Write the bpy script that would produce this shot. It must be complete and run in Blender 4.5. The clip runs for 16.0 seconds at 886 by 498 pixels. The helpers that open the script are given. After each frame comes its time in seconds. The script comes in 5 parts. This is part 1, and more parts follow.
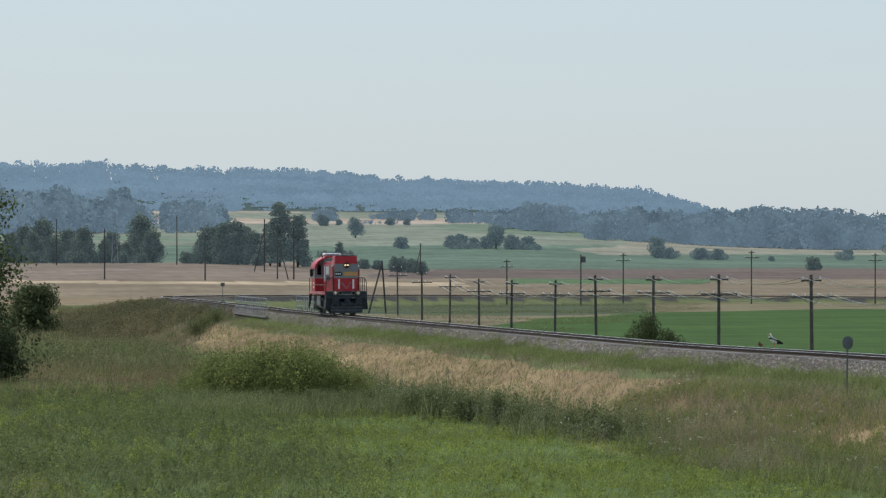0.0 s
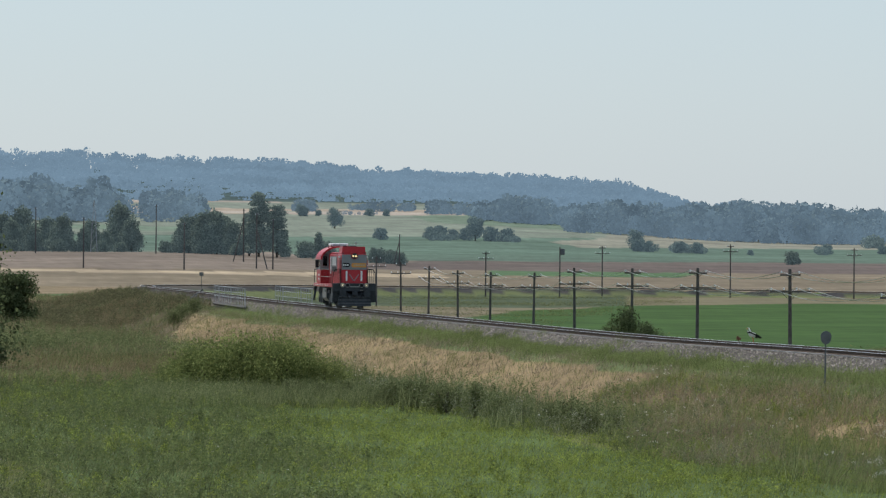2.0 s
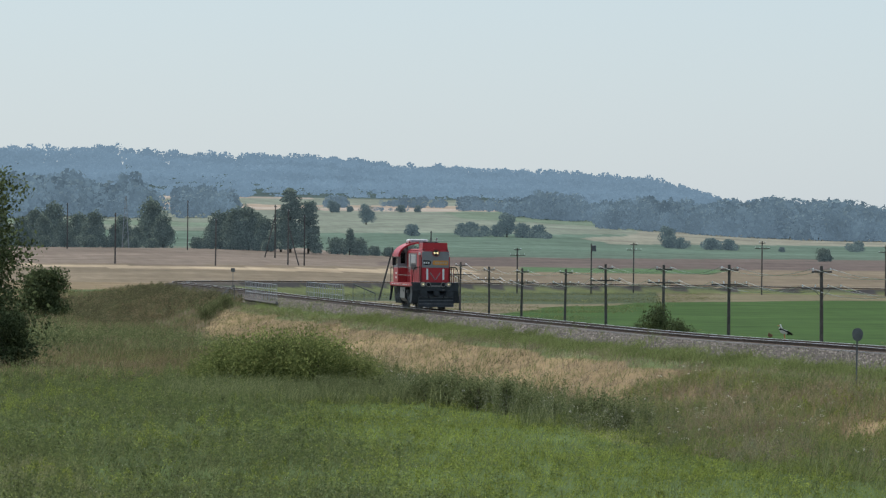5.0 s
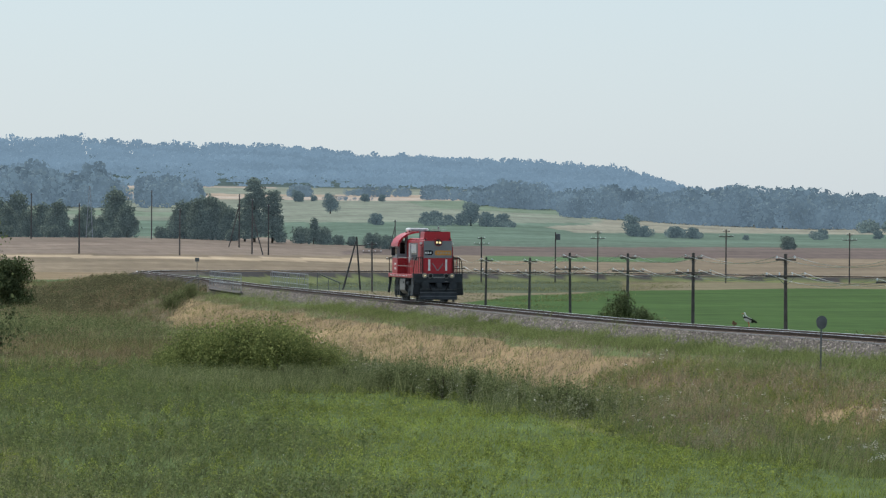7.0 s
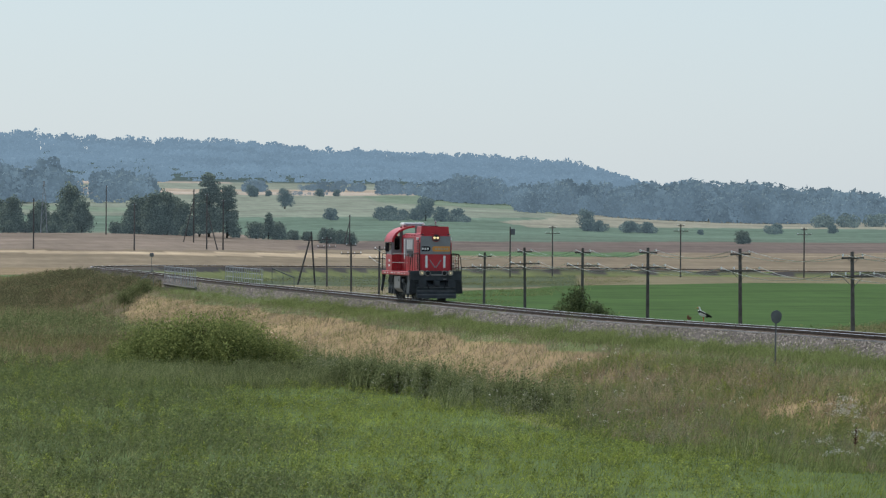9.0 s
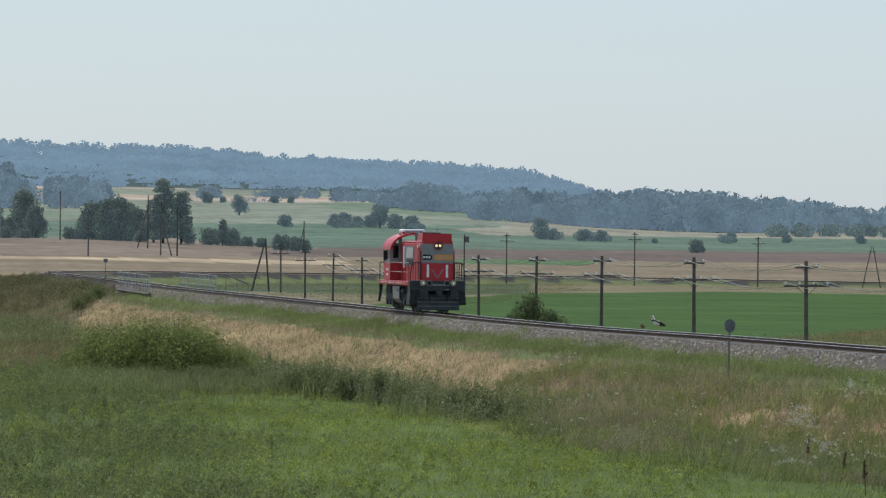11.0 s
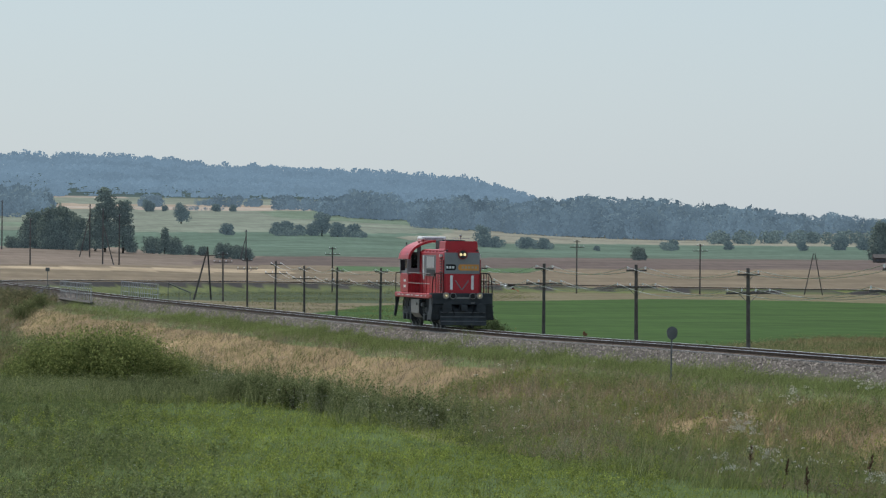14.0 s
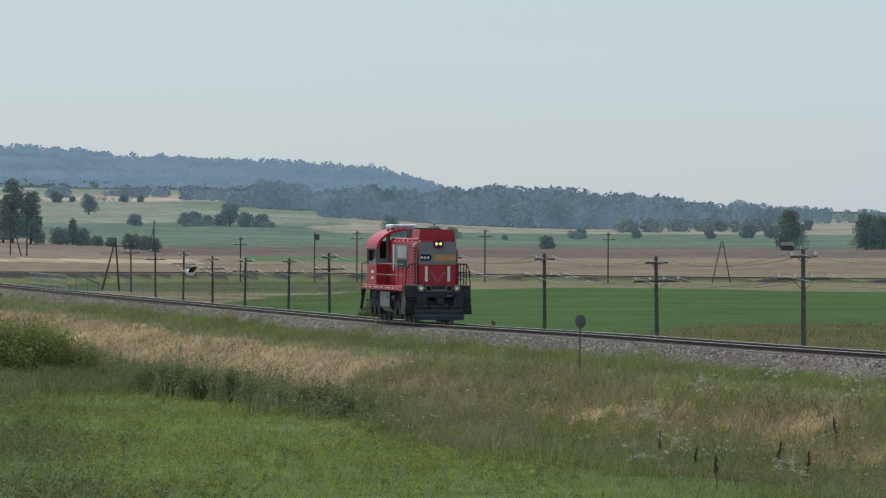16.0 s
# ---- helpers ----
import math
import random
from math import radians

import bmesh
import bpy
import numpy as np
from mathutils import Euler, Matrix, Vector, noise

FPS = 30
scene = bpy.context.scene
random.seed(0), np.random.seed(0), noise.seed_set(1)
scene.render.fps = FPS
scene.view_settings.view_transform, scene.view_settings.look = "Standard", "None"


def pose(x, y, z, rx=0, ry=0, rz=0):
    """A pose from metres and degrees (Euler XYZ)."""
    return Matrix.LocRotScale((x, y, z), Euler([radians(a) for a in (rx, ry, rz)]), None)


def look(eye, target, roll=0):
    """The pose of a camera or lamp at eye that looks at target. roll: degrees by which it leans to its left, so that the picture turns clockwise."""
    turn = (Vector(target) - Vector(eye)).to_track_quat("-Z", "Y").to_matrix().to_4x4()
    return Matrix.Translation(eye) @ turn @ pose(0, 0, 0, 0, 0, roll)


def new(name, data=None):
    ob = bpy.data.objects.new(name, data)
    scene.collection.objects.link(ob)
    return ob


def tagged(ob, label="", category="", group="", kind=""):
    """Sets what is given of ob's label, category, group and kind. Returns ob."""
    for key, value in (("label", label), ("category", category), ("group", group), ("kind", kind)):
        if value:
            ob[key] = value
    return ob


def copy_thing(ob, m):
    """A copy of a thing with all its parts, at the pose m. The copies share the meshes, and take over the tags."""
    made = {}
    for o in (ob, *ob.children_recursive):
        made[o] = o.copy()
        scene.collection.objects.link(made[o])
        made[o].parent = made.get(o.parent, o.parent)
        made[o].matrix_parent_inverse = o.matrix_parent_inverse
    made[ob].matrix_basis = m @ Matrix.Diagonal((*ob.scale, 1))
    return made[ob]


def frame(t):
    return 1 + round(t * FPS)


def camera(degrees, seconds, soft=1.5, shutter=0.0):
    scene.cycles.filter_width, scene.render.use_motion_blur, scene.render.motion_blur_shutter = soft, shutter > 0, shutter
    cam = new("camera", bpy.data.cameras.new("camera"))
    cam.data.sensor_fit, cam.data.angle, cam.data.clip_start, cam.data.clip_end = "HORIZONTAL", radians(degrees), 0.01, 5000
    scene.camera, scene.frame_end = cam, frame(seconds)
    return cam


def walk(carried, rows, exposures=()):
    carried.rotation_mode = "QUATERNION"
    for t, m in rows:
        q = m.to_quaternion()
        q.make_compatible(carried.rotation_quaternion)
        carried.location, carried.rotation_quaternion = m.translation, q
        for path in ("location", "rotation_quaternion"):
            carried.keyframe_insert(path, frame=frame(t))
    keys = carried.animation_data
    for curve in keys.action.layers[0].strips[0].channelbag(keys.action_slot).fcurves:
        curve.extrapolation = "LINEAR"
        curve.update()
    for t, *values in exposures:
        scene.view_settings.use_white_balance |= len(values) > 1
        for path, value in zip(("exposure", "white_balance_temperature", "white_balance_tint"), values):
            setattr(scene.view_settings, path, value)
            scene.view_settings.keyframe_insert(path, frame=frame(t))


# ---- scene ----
EYE = Vector((0, 0, 3.97))
cam = camera(9.68, 16.0, soft=1.25)
# seconds, turn to the right, tilt up, lean (degrees); the camera stands on a tripod
PAN = [(0, 0.0000, 0.1464, 0.000), (0.5, 0.1361, 0.1602, 0.248), (1, 0.3160, 0.1665, 0.385), (1.5, 0.3799, 0.1467, 0.341),
       (2, 0.2285, 0.0537, 0.485), (2.5, 0.1833, 0.0008, 0.760), (3, 0.2479, 0.0667, 0.780), (3.5, 0.0497, 0.1468, 0.661),
       (4, -0.1491, 0.1581, 0.558), (6.5, 0.1100, -0.2611, 0.529), (7, 0.2782, -0.1072, 0.406), (7.5, 0.3066, -0.1272, 0.259),
       (8, 0.3830, -0.1210, 0.327), (8.5, 0.5877, -0.1704, 0.299), (11, 1.2760, -0.0756, 0.657), (11.5, 1.3119, -0.1122, 0.499),
       (12, 1.4676, -0.0776, 0.360), (12.5, 1.5213, -0.0009, 0.348), (13, 1.7311, 0.0746, 0.542), (13.5, 1.8936, 0.0543, 0.622),
       (14, 1.9085, 0.0185, 0.506), (14.5, 2.1376, -0.0147, 0.516), (15, 2.4371, 0.0647, 0.459), (15.5, 2.6098, 0.0616, 0.386),
       (16, 2.9148, -0.0905, 0.244)]


def aim(turn, tilt, lean):
    a, b = radians(turn), radians(tilt)
    way = Vector((math.sin(a) * math.cos(b), math.cos(a) * math.cos(b), math.sin(b)))
    return look(EYE, EYE + way, lean)


walk(cam, [(t, aim(a, b, c)) for t, a, b, c in PAN], [(0, 0.02, 6150, 8), (4, 0.04, 6150, 8), (7, 0.17, 6150, 8), (8.5, 0.15, 6150, 8), (11, 0.08, 6150, 8), (16, -0.04, 6150, 8)])

# ---- light ----
SUN_TURN, SUN_HIGH = -24.0, 52.0   # degrees to the right of the view's axis, above the horizon
world = bpy.data.worlds.new("sky")
scene.world = world
world.use_nodes = True
wn = world.node_tree
sky = wn.nodes.new("ShaderNodeTexSky")
sky.sky_type = "NISHITA"
sky.sun_disc = False
sky.sun_elevation, sky.sun_rotation = radians(SUN_HIGH), radians(SUN_TURN)
sky.air_density, sky.dust_density, sky.ozone_density = 1.2, 0.6, 3.0
haze = wn.nodes.new("ShaderNodeMix")   # a milky summer sky
haze.data_type = "RGBA"
haze.inputs["Factor"].default_value = 0.72
haze.inputs["B"].default_value = (4.0, 4.7, 5.45, 1)
wn.links.new(sky.outputs[0], haze.inputs["A"])
wn.links.new(haze.outputs["Result"], wn.nodes["Background"].inputs[0])
wn.nodes["Background"].inputs[1].default_value = 0.12
sun = new("sun", bpy.data.lights.new("sun", "SUN"))
sun.data.energy, sun.data.angle, sun.data.color = 3.4, radians(0.6), (1.0, 0.95, 0.88)
_a, _b = radians(SUN_TURN), radians(SUN_HIGH)
sun.matrix_world = look((0, 0, 0), (-math.sin(_a) * math.cos(_b), -math.cos(_a) * math.cos(_b), -math.sin(_b)))

# ---- materials ----


def mat(name, color, rough=0.7, metal=0.0, scale=6.0, vary=0.25, bump=0.0, fine=0.0, island=0.0, glow=None, sheer=0.0, attr=None, hue2=None, objvary=0.0):
    m = bpy.data.materials.new(name)
    m.use_nodes = True
    n, l = m.node_tree.nodes, m.node_tree.links
    p = n["Principled BSDF"]
    p.inputs["Roughness"].default_value = rough
    p.inputs["Metallic"].default_value = metal
    geo = n.new("ShaderNodeTexCoord")
    noi = n.new("ShaderNodeTexNoise")
    noi.inputs["Scale"].default_value = scale
    noi.inputs["Detail"].default_value = 5
    l.new(geo.outputs["Object"], noi.inputs["Vector"])
    ramp = n.new("ShaderNodeMapRange")
    ramp.inputs["From Min"].default_value, ramp.inputs["From Max"].default_value = 0.3, 0.7
    ramp.inputs["To Min"].default_value, ramp.inputs["To Max"].default_value = 1 - vary, 1 + vary
    l.new(noi.outputs["Fac"], ramp.inputs["Value"])
    val = ramp.outputs["Result"]

    def times(a, b):
        k = n.new("ShaderNodeMath")
        k.operation = "MULTIPLY"
        l.new(a, k.inputs[0]), l.new(b, k.inputs[1])
        return k.outputs[0]

    if fine:
        n2 = n.new("ShaderNodeTexNoise")
        n2.inputs["Scale"].default_value, n2.inputs["Detail"].default_value = scale * 9, 4
        l.new(geo.outputs["Object"], n2.inputs["Vector"])
        r2 = n.new("ShaderNodeMapRange")
        r2.inputs["From Min"].default_value, r2.inputs["From Max"].default_value = 0.3, 0.7
        r2.inputs["To Min"].default_value, r2.inputs["To Max"].default_value = 1 - fine, 1 + fine
        l.new(n2.outputs["Fac"], r2.inputs["Value"])
        val = times(val, r2.outputs["Result"])
    if island or objvary:
        g = n.new("ShaderNodeNewGeometry") if island else n.new("ShaderNodeObjectInfo")
        out = g.outputs["Random Per Island"] if island else g.outputs["Random"]
        amt = island or objvary
        r3 = n.new("ShaderNodeMapRange")
        r3.inputs["To Min"].default_value, r3.inputs["To Max"].default_value = 1 - amt, 1 + amt
        l.new(out, r3.inputs["Value"])
        val = times(val, r3.outputs["Result"])
    if attr:
        base = n.new("ShaderNodeAttribute")
        base.attribute_name = attr
        col = base.outputs["Color"]
    elif hue2:
        mx = n.new("ShaderNodeMix")
        mx.data_type = "RGBA"
        mx.inputs["A"].default_value, mx.inputs["B"].default_value = (*color, 1), (*hue2, 1)
        if island:
            l.new(g.outputs["Random Per Island"], mx.inputs["Factor"])
        else:
            l.new(noi.outputs["Fac"], mx.inputs["Factor"])
        col = mx.outputs["Result"]
    else:
        rgb = n.new("ShaderNodeRGB")
        rgb.outputs[0].default_value = (*color, 1)
        col = rgb.outputs[0]
    vm = n.new("ShaderNodeVectorMath")
    vm.operation = "SCALE"
    l.new(col, vm.inputs[0]), l.new(val, vm.inputs["Scale"])
    l.new(vm.outputs[0], p.inputs["Base Color"])
    if bump:
        b = n.new("ShaderNodeBump")
        b.inputs["Strength"].default_value, b.inputs["Distance"].default_value = 0.6, bump
        l.new(noi.outputs["Fac"], b.inputs["Height"])
        l.new(b.outputs[0], p.inputs["Normal"])
    if glow:
        p.inputs["Emission Color"].default_value = (*glow[0], 1)
        gs = n.new("ShaderNodeMath")
        gs.operation = "MULTIPLY"
        gs.inputs[1].default_value = glow[1]
        l.new(val, gs.inputs[0]), l.new(gs.outputs[0], p.inputs["Emission Strength"])
    if sheer:
        tr = n.new("ShaderNodeBsdfTranslucent")
        l.new(vm.outputs[0], tr.inputs["Color"])
        mix = n.new("ShaderNodeMixShader")
        mix.inputs[0].default_value = sheer
        l.new(p.outputs[0], mix.inputs[1]), l.new(tr.outputs[0], mix.inputs[2])
        l.new(mix.outputs[0], n["Material Output"].inputs["Surface"])
    p.inputs["Specular IOR Level"].default_value = 0.5 if rough < 0.6 else (0.25 if rough < 0.8 else 0.03)
    return m


M_GROUND = mat("soil_crops_and_haze", (0.1, 0.12, 0.05), 0.95, scale=0.05, vary=0.16, fine=0.12, attr="crop")
M_MEADOW = mat("meadow_grass", (0.105, 0.120, 0.045), 0.9, scale=0.09, vary=0.3, island=0.35, sheer=0.55, hue2=(0.205, 0.205, 0.09))
M_BRIGHT = mat("lush_grass", (0.145, 0.190, 0.032), 0.9, scale=0.12, vary=0.3, island=0.28, sheer=0.55, hue2=(0.275, 0.31, 0.064))
M_LEFTWEED = mat("coarse_meadow_weeds", (0.080, 0.100, 0.045), 0.85, scale=0.25, vary=0.35, island=0.35, sheer=0.55, hue2=(0.168, 0.178, 0.083))
M_BROADWEED = mat("broad_leaved_weeds", (0.098, 0.128, 0.046), 0.6, scale=0.5, vary=0.42, island=0.22, sheer=0.6, hue2=(0.175, 0.20, 0.072))
M_BRIGHTWEED = mat("sunlit_clover", (0.125, 0.165, 0.035), 0.7, scale=0.5, vary=0.4, island=0.25, sheer=0.6, hue2=(0.25, 0.275, 0.065))
M_GREYWEED = mat("grey_green_mugwort", (0.135, 0.150, 0.085), 0.85, scale=0.4, vary=0.25, island=0.35, sheer=0.5, hue2=(0.25, 0.255, 0.16))
M_STRIP = mat("fresh_trackside_grass", (0.135, 0.165, 0.058), 0.9, scale=0.2, vary=0.25, island=0.25, sheer=0.5, hue2=(0.235, 0.262, 0.105))
M_RUST = mat("rust_brown_grass", (0.20, 0.14, 0.085), 0.9, scale=0.3, vary=0.3, island=0.3, sheer=0.5, hue2=(0.31, 0.225, 0.13))
M_DRY = mat("dry_grass", (0.205, 0.166, 0.112), 0.9, scale=0.25, vary=0.4, island=0.35, sheer=0.45, hue2=(0.325, 0.262, 0.182))
M_WEED = mat("dark_weeds", (0.105, 0.130, 0.054), 0.85, scale=0.2, vary=0.3, island=0.35, sheer=0.55, hue2=(0.20, 0.212, 0.10))
M_UMBEL = mat("white_blossom", (0.62, 0.57, 0.47), 0.7, scale=3, vary=0.2, island=0.3)
M_SEED = mat("dark_seed_heads", (0.095, 0.055, 0.038), 0.8, scale=3, vary=0.25, island=0.4)
M_SCRUB = mat("olive_scrub", (0.095, 0.098, 0.052), 0.9, scale=0.3, vary=0.4, island=0.3, sheer=0.45, hue2=(0.165, 0.155, 0.085))
M_BUSH = mat("bush_leaf", (0.112, 0.142, 0.048), 0.8, scale=0.8, vary=0.4, island=0.22, sheer=0.6, hue2=(0.215, 0.238, 0.082))
M_LEAF = mat("tree_leaf", (0.075, 0.095, 0.045), 0.85, scale=0.2, vary=0.3, island=0.4, sheer=0.45, hue2=(0.115, 0.14, 0.065))
# greyed base and bluish glow put distance haze into these crowns
M_MIDLEAF = mat("hazed_tree_leaf", (0.085, 0.105, 0.075), 0.95, scale=0.15, vary=0.25, island=0.3, sheer=0.4, hue2=(0.15, 0.175, 0.12), glow=((0.054, 0.074, 0.086), 0.9))
M_OLIVE = mat("faded_pasture", (0.15, 0.135, 0.07), 0.9, scale=0.1, vary=0.3, island=0.3, sheer=0.4, hue2=(0.25, 0.20, 0.12))
M_BARK = mat("bark", (0.09, 0.075, 0.06), 0.9, scale=6, vary=0.3)
# blue-grey glow imitates haze over the far woods and hedges
M_FARLEAF = mat("far_woodland_haze_leaf", (0.055, 0.066, 0.048), 1.0, scale=0.05, vary=0.30, island=0.08, glow=((0.099, 0.140, 0.182), 1.0))
# paler leaf with a stronger glow, painting thicker haze farther out
M_FIELDLEAF = mat("hazed_field_leaf", (0.09, 0.115, 0.09), 1.0, scale=0.1, vary=0.25, island=0.2, sheer=0.35, hue2=(0.15, 0.175, 0.135), glow=((0.080, 0.112, 0.135), 0.9))
# the ridge's blue is a glow that stands in for haze
M_RIDGE = mat("distant_forest_haze_glow", (0.022, 0.028, 0.026), 1.0, scale=0.010, vary=0.12, island=0.04, glow=((0.164, 0.236, 0.308), 1.0))
M_BALLAST = mat("ballast_stone", (0.20, 0.175, 0.152), 0.95, scale=1.5, vary=0.3, island=0.6)
M_RAIL = mat("rusty_rail", (0.105, 0.078, 0.062), 0.8, 0.0, scale=4, vary=0.3)
M_RAILTOP = mat("worn_rail_head", (0.62, 0.59, 0.57), 0.38, 1.0, scale=4, vary=0.1)
M_SLEEPER = mat("concrete_sleeper", (0.36, 0.335, 0.31), 0.9, scale=5, vary=0.2, objvary=0.15)
M_BED = mat("pale_bed_stone", (0.27, 0.25, 0.23), 0.95, scale=3, vary=0.35, fine=0.3)
# rusty stone, darkened further for the shade between sleeper ends
M_SHADESTONE = mat("shaded_rusty_stone", (0.085, 0.070, 0.060), 0.95, scale=3, vary=0.35, fine=0.3)
M_RUSTY = mat("rusty_iron", (0.17, 0.085, 0.055), 0.8, scale=9, vary=0.35)
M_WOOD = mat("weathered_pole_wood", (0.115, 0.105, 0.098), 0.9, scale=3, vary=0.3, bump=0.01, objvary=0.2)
M_GLASSY = mat("white_porcelain", (0.85, 0.86, 0.85), 0.15, scale=8, vary=0.05)
M_WIRE = mat("bright_line_wire", (0.55, 0.56, 0.56), 0.4, 0.6, scale=2, vary=0.1)
M_RED = mat("red_loco_paint", (0.43, 0.014, 0.024), 0.42, scale=1.6, vary=0.12, fine=0.06)
# red paint darkened for parts in shade, and the dark headlight housing
M_DKRED = mat("shaded_dark_red_paint", (0.25, 0.012, 0.016), 0.5, scale=1.6, vary=0.12)
M_GREY = mat("grey_loco_paint", (0.205, 0.212, 0.22), 0.5, scale=1.6, vary=0.1, fine=0.06)
M_DARK = mat("dark_underframe", (0.038, 0.043, 0.047), 0.6, scale=2.5, vary=0.35)
M_BLACK = mat("black_rubber", (0.012, 0.012, 0.013), 0.6, scale=3, vary=0.2)
M_SILVER = mat("pale_tank_paint", (0.22, 0.21, 0.195), 0.5, scale=1.5, vary=0.18)
M_WHITE = mat("white_paint", (0.75, 0.75, 0.73), 0.5, scale=3, vary=0.1)
M_ORANGE = mat("orange_plate", (0.60, 0.26, 0.05), 0.5, scale=3, vary=0.1)
M_LAMP = mat("lit_headlamp", (0.9, 0.8, 0.5), 0.3, glow=((1.0, 0.66, 0.26), 0.75))
M_LENS = mat("lamp_lens", (0.42, 0.36, 0.25), 0.2, scale=5, vary=0.1)
M_GALV = mat("galvanised_steel", (0.30, 0.31, 0.32), 0.45, 0.5, scale=4, vary=0.2)
M_STEEL = mat("sign_back_grey", (0.13, 0.135, 0.14), 0.6, 0.2, scale=4, vary=0.2)
M_PLUME = mat("white_plumage", (0.82, 0.80, 0.76), 0.8, scale=12, vary=0.1)
M_FLIGHT = mat("black_flight_feathers", (0.015, 0.015, 0.018), 0.6, scale=10, vary=0.3)
M_BILL = mat("red_bill", (0.55, 0.07, 0.03), 0.5, scale=8, vary=0.1)
M_ROOF = mat("far_roof", (0.6, 0.6, 0.6), 0.6, scale=0.5, vary=0.1)
M_WALL = mat("far_wall", (0.45, 0.42, 0.38), 0.8, scale=0.5, vary=0.15)
glass = bpy.data.materials.new("window_glass")
glass.use_nodes = True
_p = glass.node_tree.nodes["Principled BSDF"]
_p.inputs["Base Color"].default_value = (0.35, 0.38, 0.38, 1)
_p.inputs["Roughness"].default_value = 0.05
_p.inputs["Transmission Weight"].default_value = 1.0
_p.inputs["IOR"].default_value = 1.1

# ---- mesh tools ----


def part(name, bm, material, parent=None, label=""):
    me = bpy.data.meshes.new(name)
    bm.to_mesh(me)
    bm.free()
    me.materials.append(material)
    ob = new(name, me)
    if parent:
        ob.parent = parent
    if label:
        ob["label"] = label
    return ob


def box(bm, x0, x1, y0, y1, z0, z1, bevel=0.0, m=None):
    r = bmesh.ops.create_cube(bm, size=1)["verts"]
    for v in r:
        v.co = Vector(((x0 + x1) / 2 + v.co.x * (x1 - x0), (y0 + y1) / 2 + v.co.y * (y1 - y0), (z0 + z1) / 2 + v.co.z * (z1 - z0)))
    if bevel:
        es = list({e for v in r for e in v.link_edges})
        out = bmesh.ops.bevel(bm, geom=es, offset=bevel, segments=2, affect="EDGES", profile=0.5)
        r = list({v for f in out["faces"] for v in f.verts} | {v for v in r if v.is_valid})
    if m is not None:
        bmesh.ops.transform(bm, matrix=m, verts=[v for v in r if v.is_valid])
    return bm


def boxed(*a, **k):
    return box(bmesh.new(), *a, **k)


def rod(bm, a, b, r0, r1=None, seg=8):
    a, b = Vector(a), Vector(b)
    d = b - a
    m = Matrix.Translation((a + b) / 2) @ d.to_track_quat("Z", "Y").to_matrix().to_4x4()
    bmesh.ops.create_cone(bm, cap_ends=True, segments=seg, radius1=r0, radius2=r0 if r1 is None else r1, depth=d.length, matrix=m)
    return bm


def extrude_x(bm, outline, x0, x1):
    """A prism: the (y, z) outline from x0 to x1."""
    lo = [bm.verts.new((x0, y, z)) for y, z in outline]
    hi = [bm.verts.new((x1, y, z)) for y, z in outline]
    k = len(outline)
    bm.faces.new(lo), bm.faces.new(hi[::-1])
    for i in range(k):
        bm.faces.new((lo[i], hi[i], hi[(i + 1) % k], lo[(i + 1) % k]))
    bmesh.ops.recalc_face_normals(bm, faces=bm.faces)
    return bm


def extrude_y(bm, outline, y0, y1):
    """A prism: the (x, z) outline from y0 to y1."""
    lo = [bm.verts.new((x, y0, z)) for x, z in outline]
    hi = [bm.verts.new((x, y1, z)) for x, z in outline]
    k = len(outline)
    bm.faces.new(lo), bm.faces.new(hi[::-1])
    for i in range(k):
        bm.faces.new((lo[i], hi[i], hi[(i + 1) % k], lo[(i + 1) % k]))
    bmesh.ops.recalc_face_normals(bm, faces=bm.faces)
    return bm


def raw_mesh(name, co, size, material):
    """A mesh of loose faces with size corners each; co: (faces * size, 3)."""
    co = np.asarray(co, dtype=np.float32).reshape(-1, 3)
    n = len(co)
    me = bpy.data.meshes.new(name)
    me.vertices.add(n), me.loops.add(n), me.polygons.add(n // size)
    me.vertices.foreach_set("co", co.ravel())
    me.loops.foreach_set("vertex_index", np.arange(n, dtype=np.int32))
    me.polygons.foreach_set("loop_start", np.arange(0, n, size, dtype=np.int32))
    me.update(calc_edges=True)
    me.materials.append(material)
    return me


RNG = np.random.default_rng(7)

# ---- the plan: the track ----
# east, north, rail level; from beside the camera out to the far loop and round it
WAY = [(95, -70, 0.1), (71, 0, 0.2), (51, 70, 0.25), (37.5, 120, 0.26), (30.3, 147, 0.26), (25.2, 170, 0.25), (22.2, 185, 0.24), (17.1, 215, 0.2),
       (12.36, 247, 0.06), (5.6, 298, 0), (-1.0, 347, 0), (-7.36, 395, 0), (-13.1, 440, 0), (-17.0, 476, 0), (-20.8, 512, -0.03),
       (-26, 560, -0.1), (-30.5, 610, -0.25), (-34.6, 660, -0.4), (-36.6, 710, -0.6), (-34, 758, -0.8), (-23, 812, -1.05), (0, 852, -1.3),
       (40, 884, -1.55), (100, 902, -2.1), (180, 905, -2.3), (290, 880, -2.3), (420, 820, -2.3)]


def spline(pts, step):
    p = np.array(pts, float)
    d = np.r_[0, np.cumsum(np.linalg.norm(np.diff(p[:, :2], axis=0), axis=1))]
    m = np.gradient(p, d, axis=0)
    s = np.arange(0, d[-1], step)
    i = np.clip(np.searchsorted(d, s, side="right") - 1, 0, len(d) - 2)
    h = (d[i + 1] - d[i])[:, None]
    u = ((s - d[i]) / (d[i + 1] - d[i]))[:, None]
    return ((2 * u**3 - 3 * u**2 + 1) * p[i] + (u**3 - 2 * u**2 + u) * h * m[i] + (-2 * u**3 + 3 * u**2) * p[i + 1] + (u**3 - u**2) * h * m[i + 1])


TRACK = spline(WAY, 1.0)
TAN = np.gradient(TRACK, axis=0)
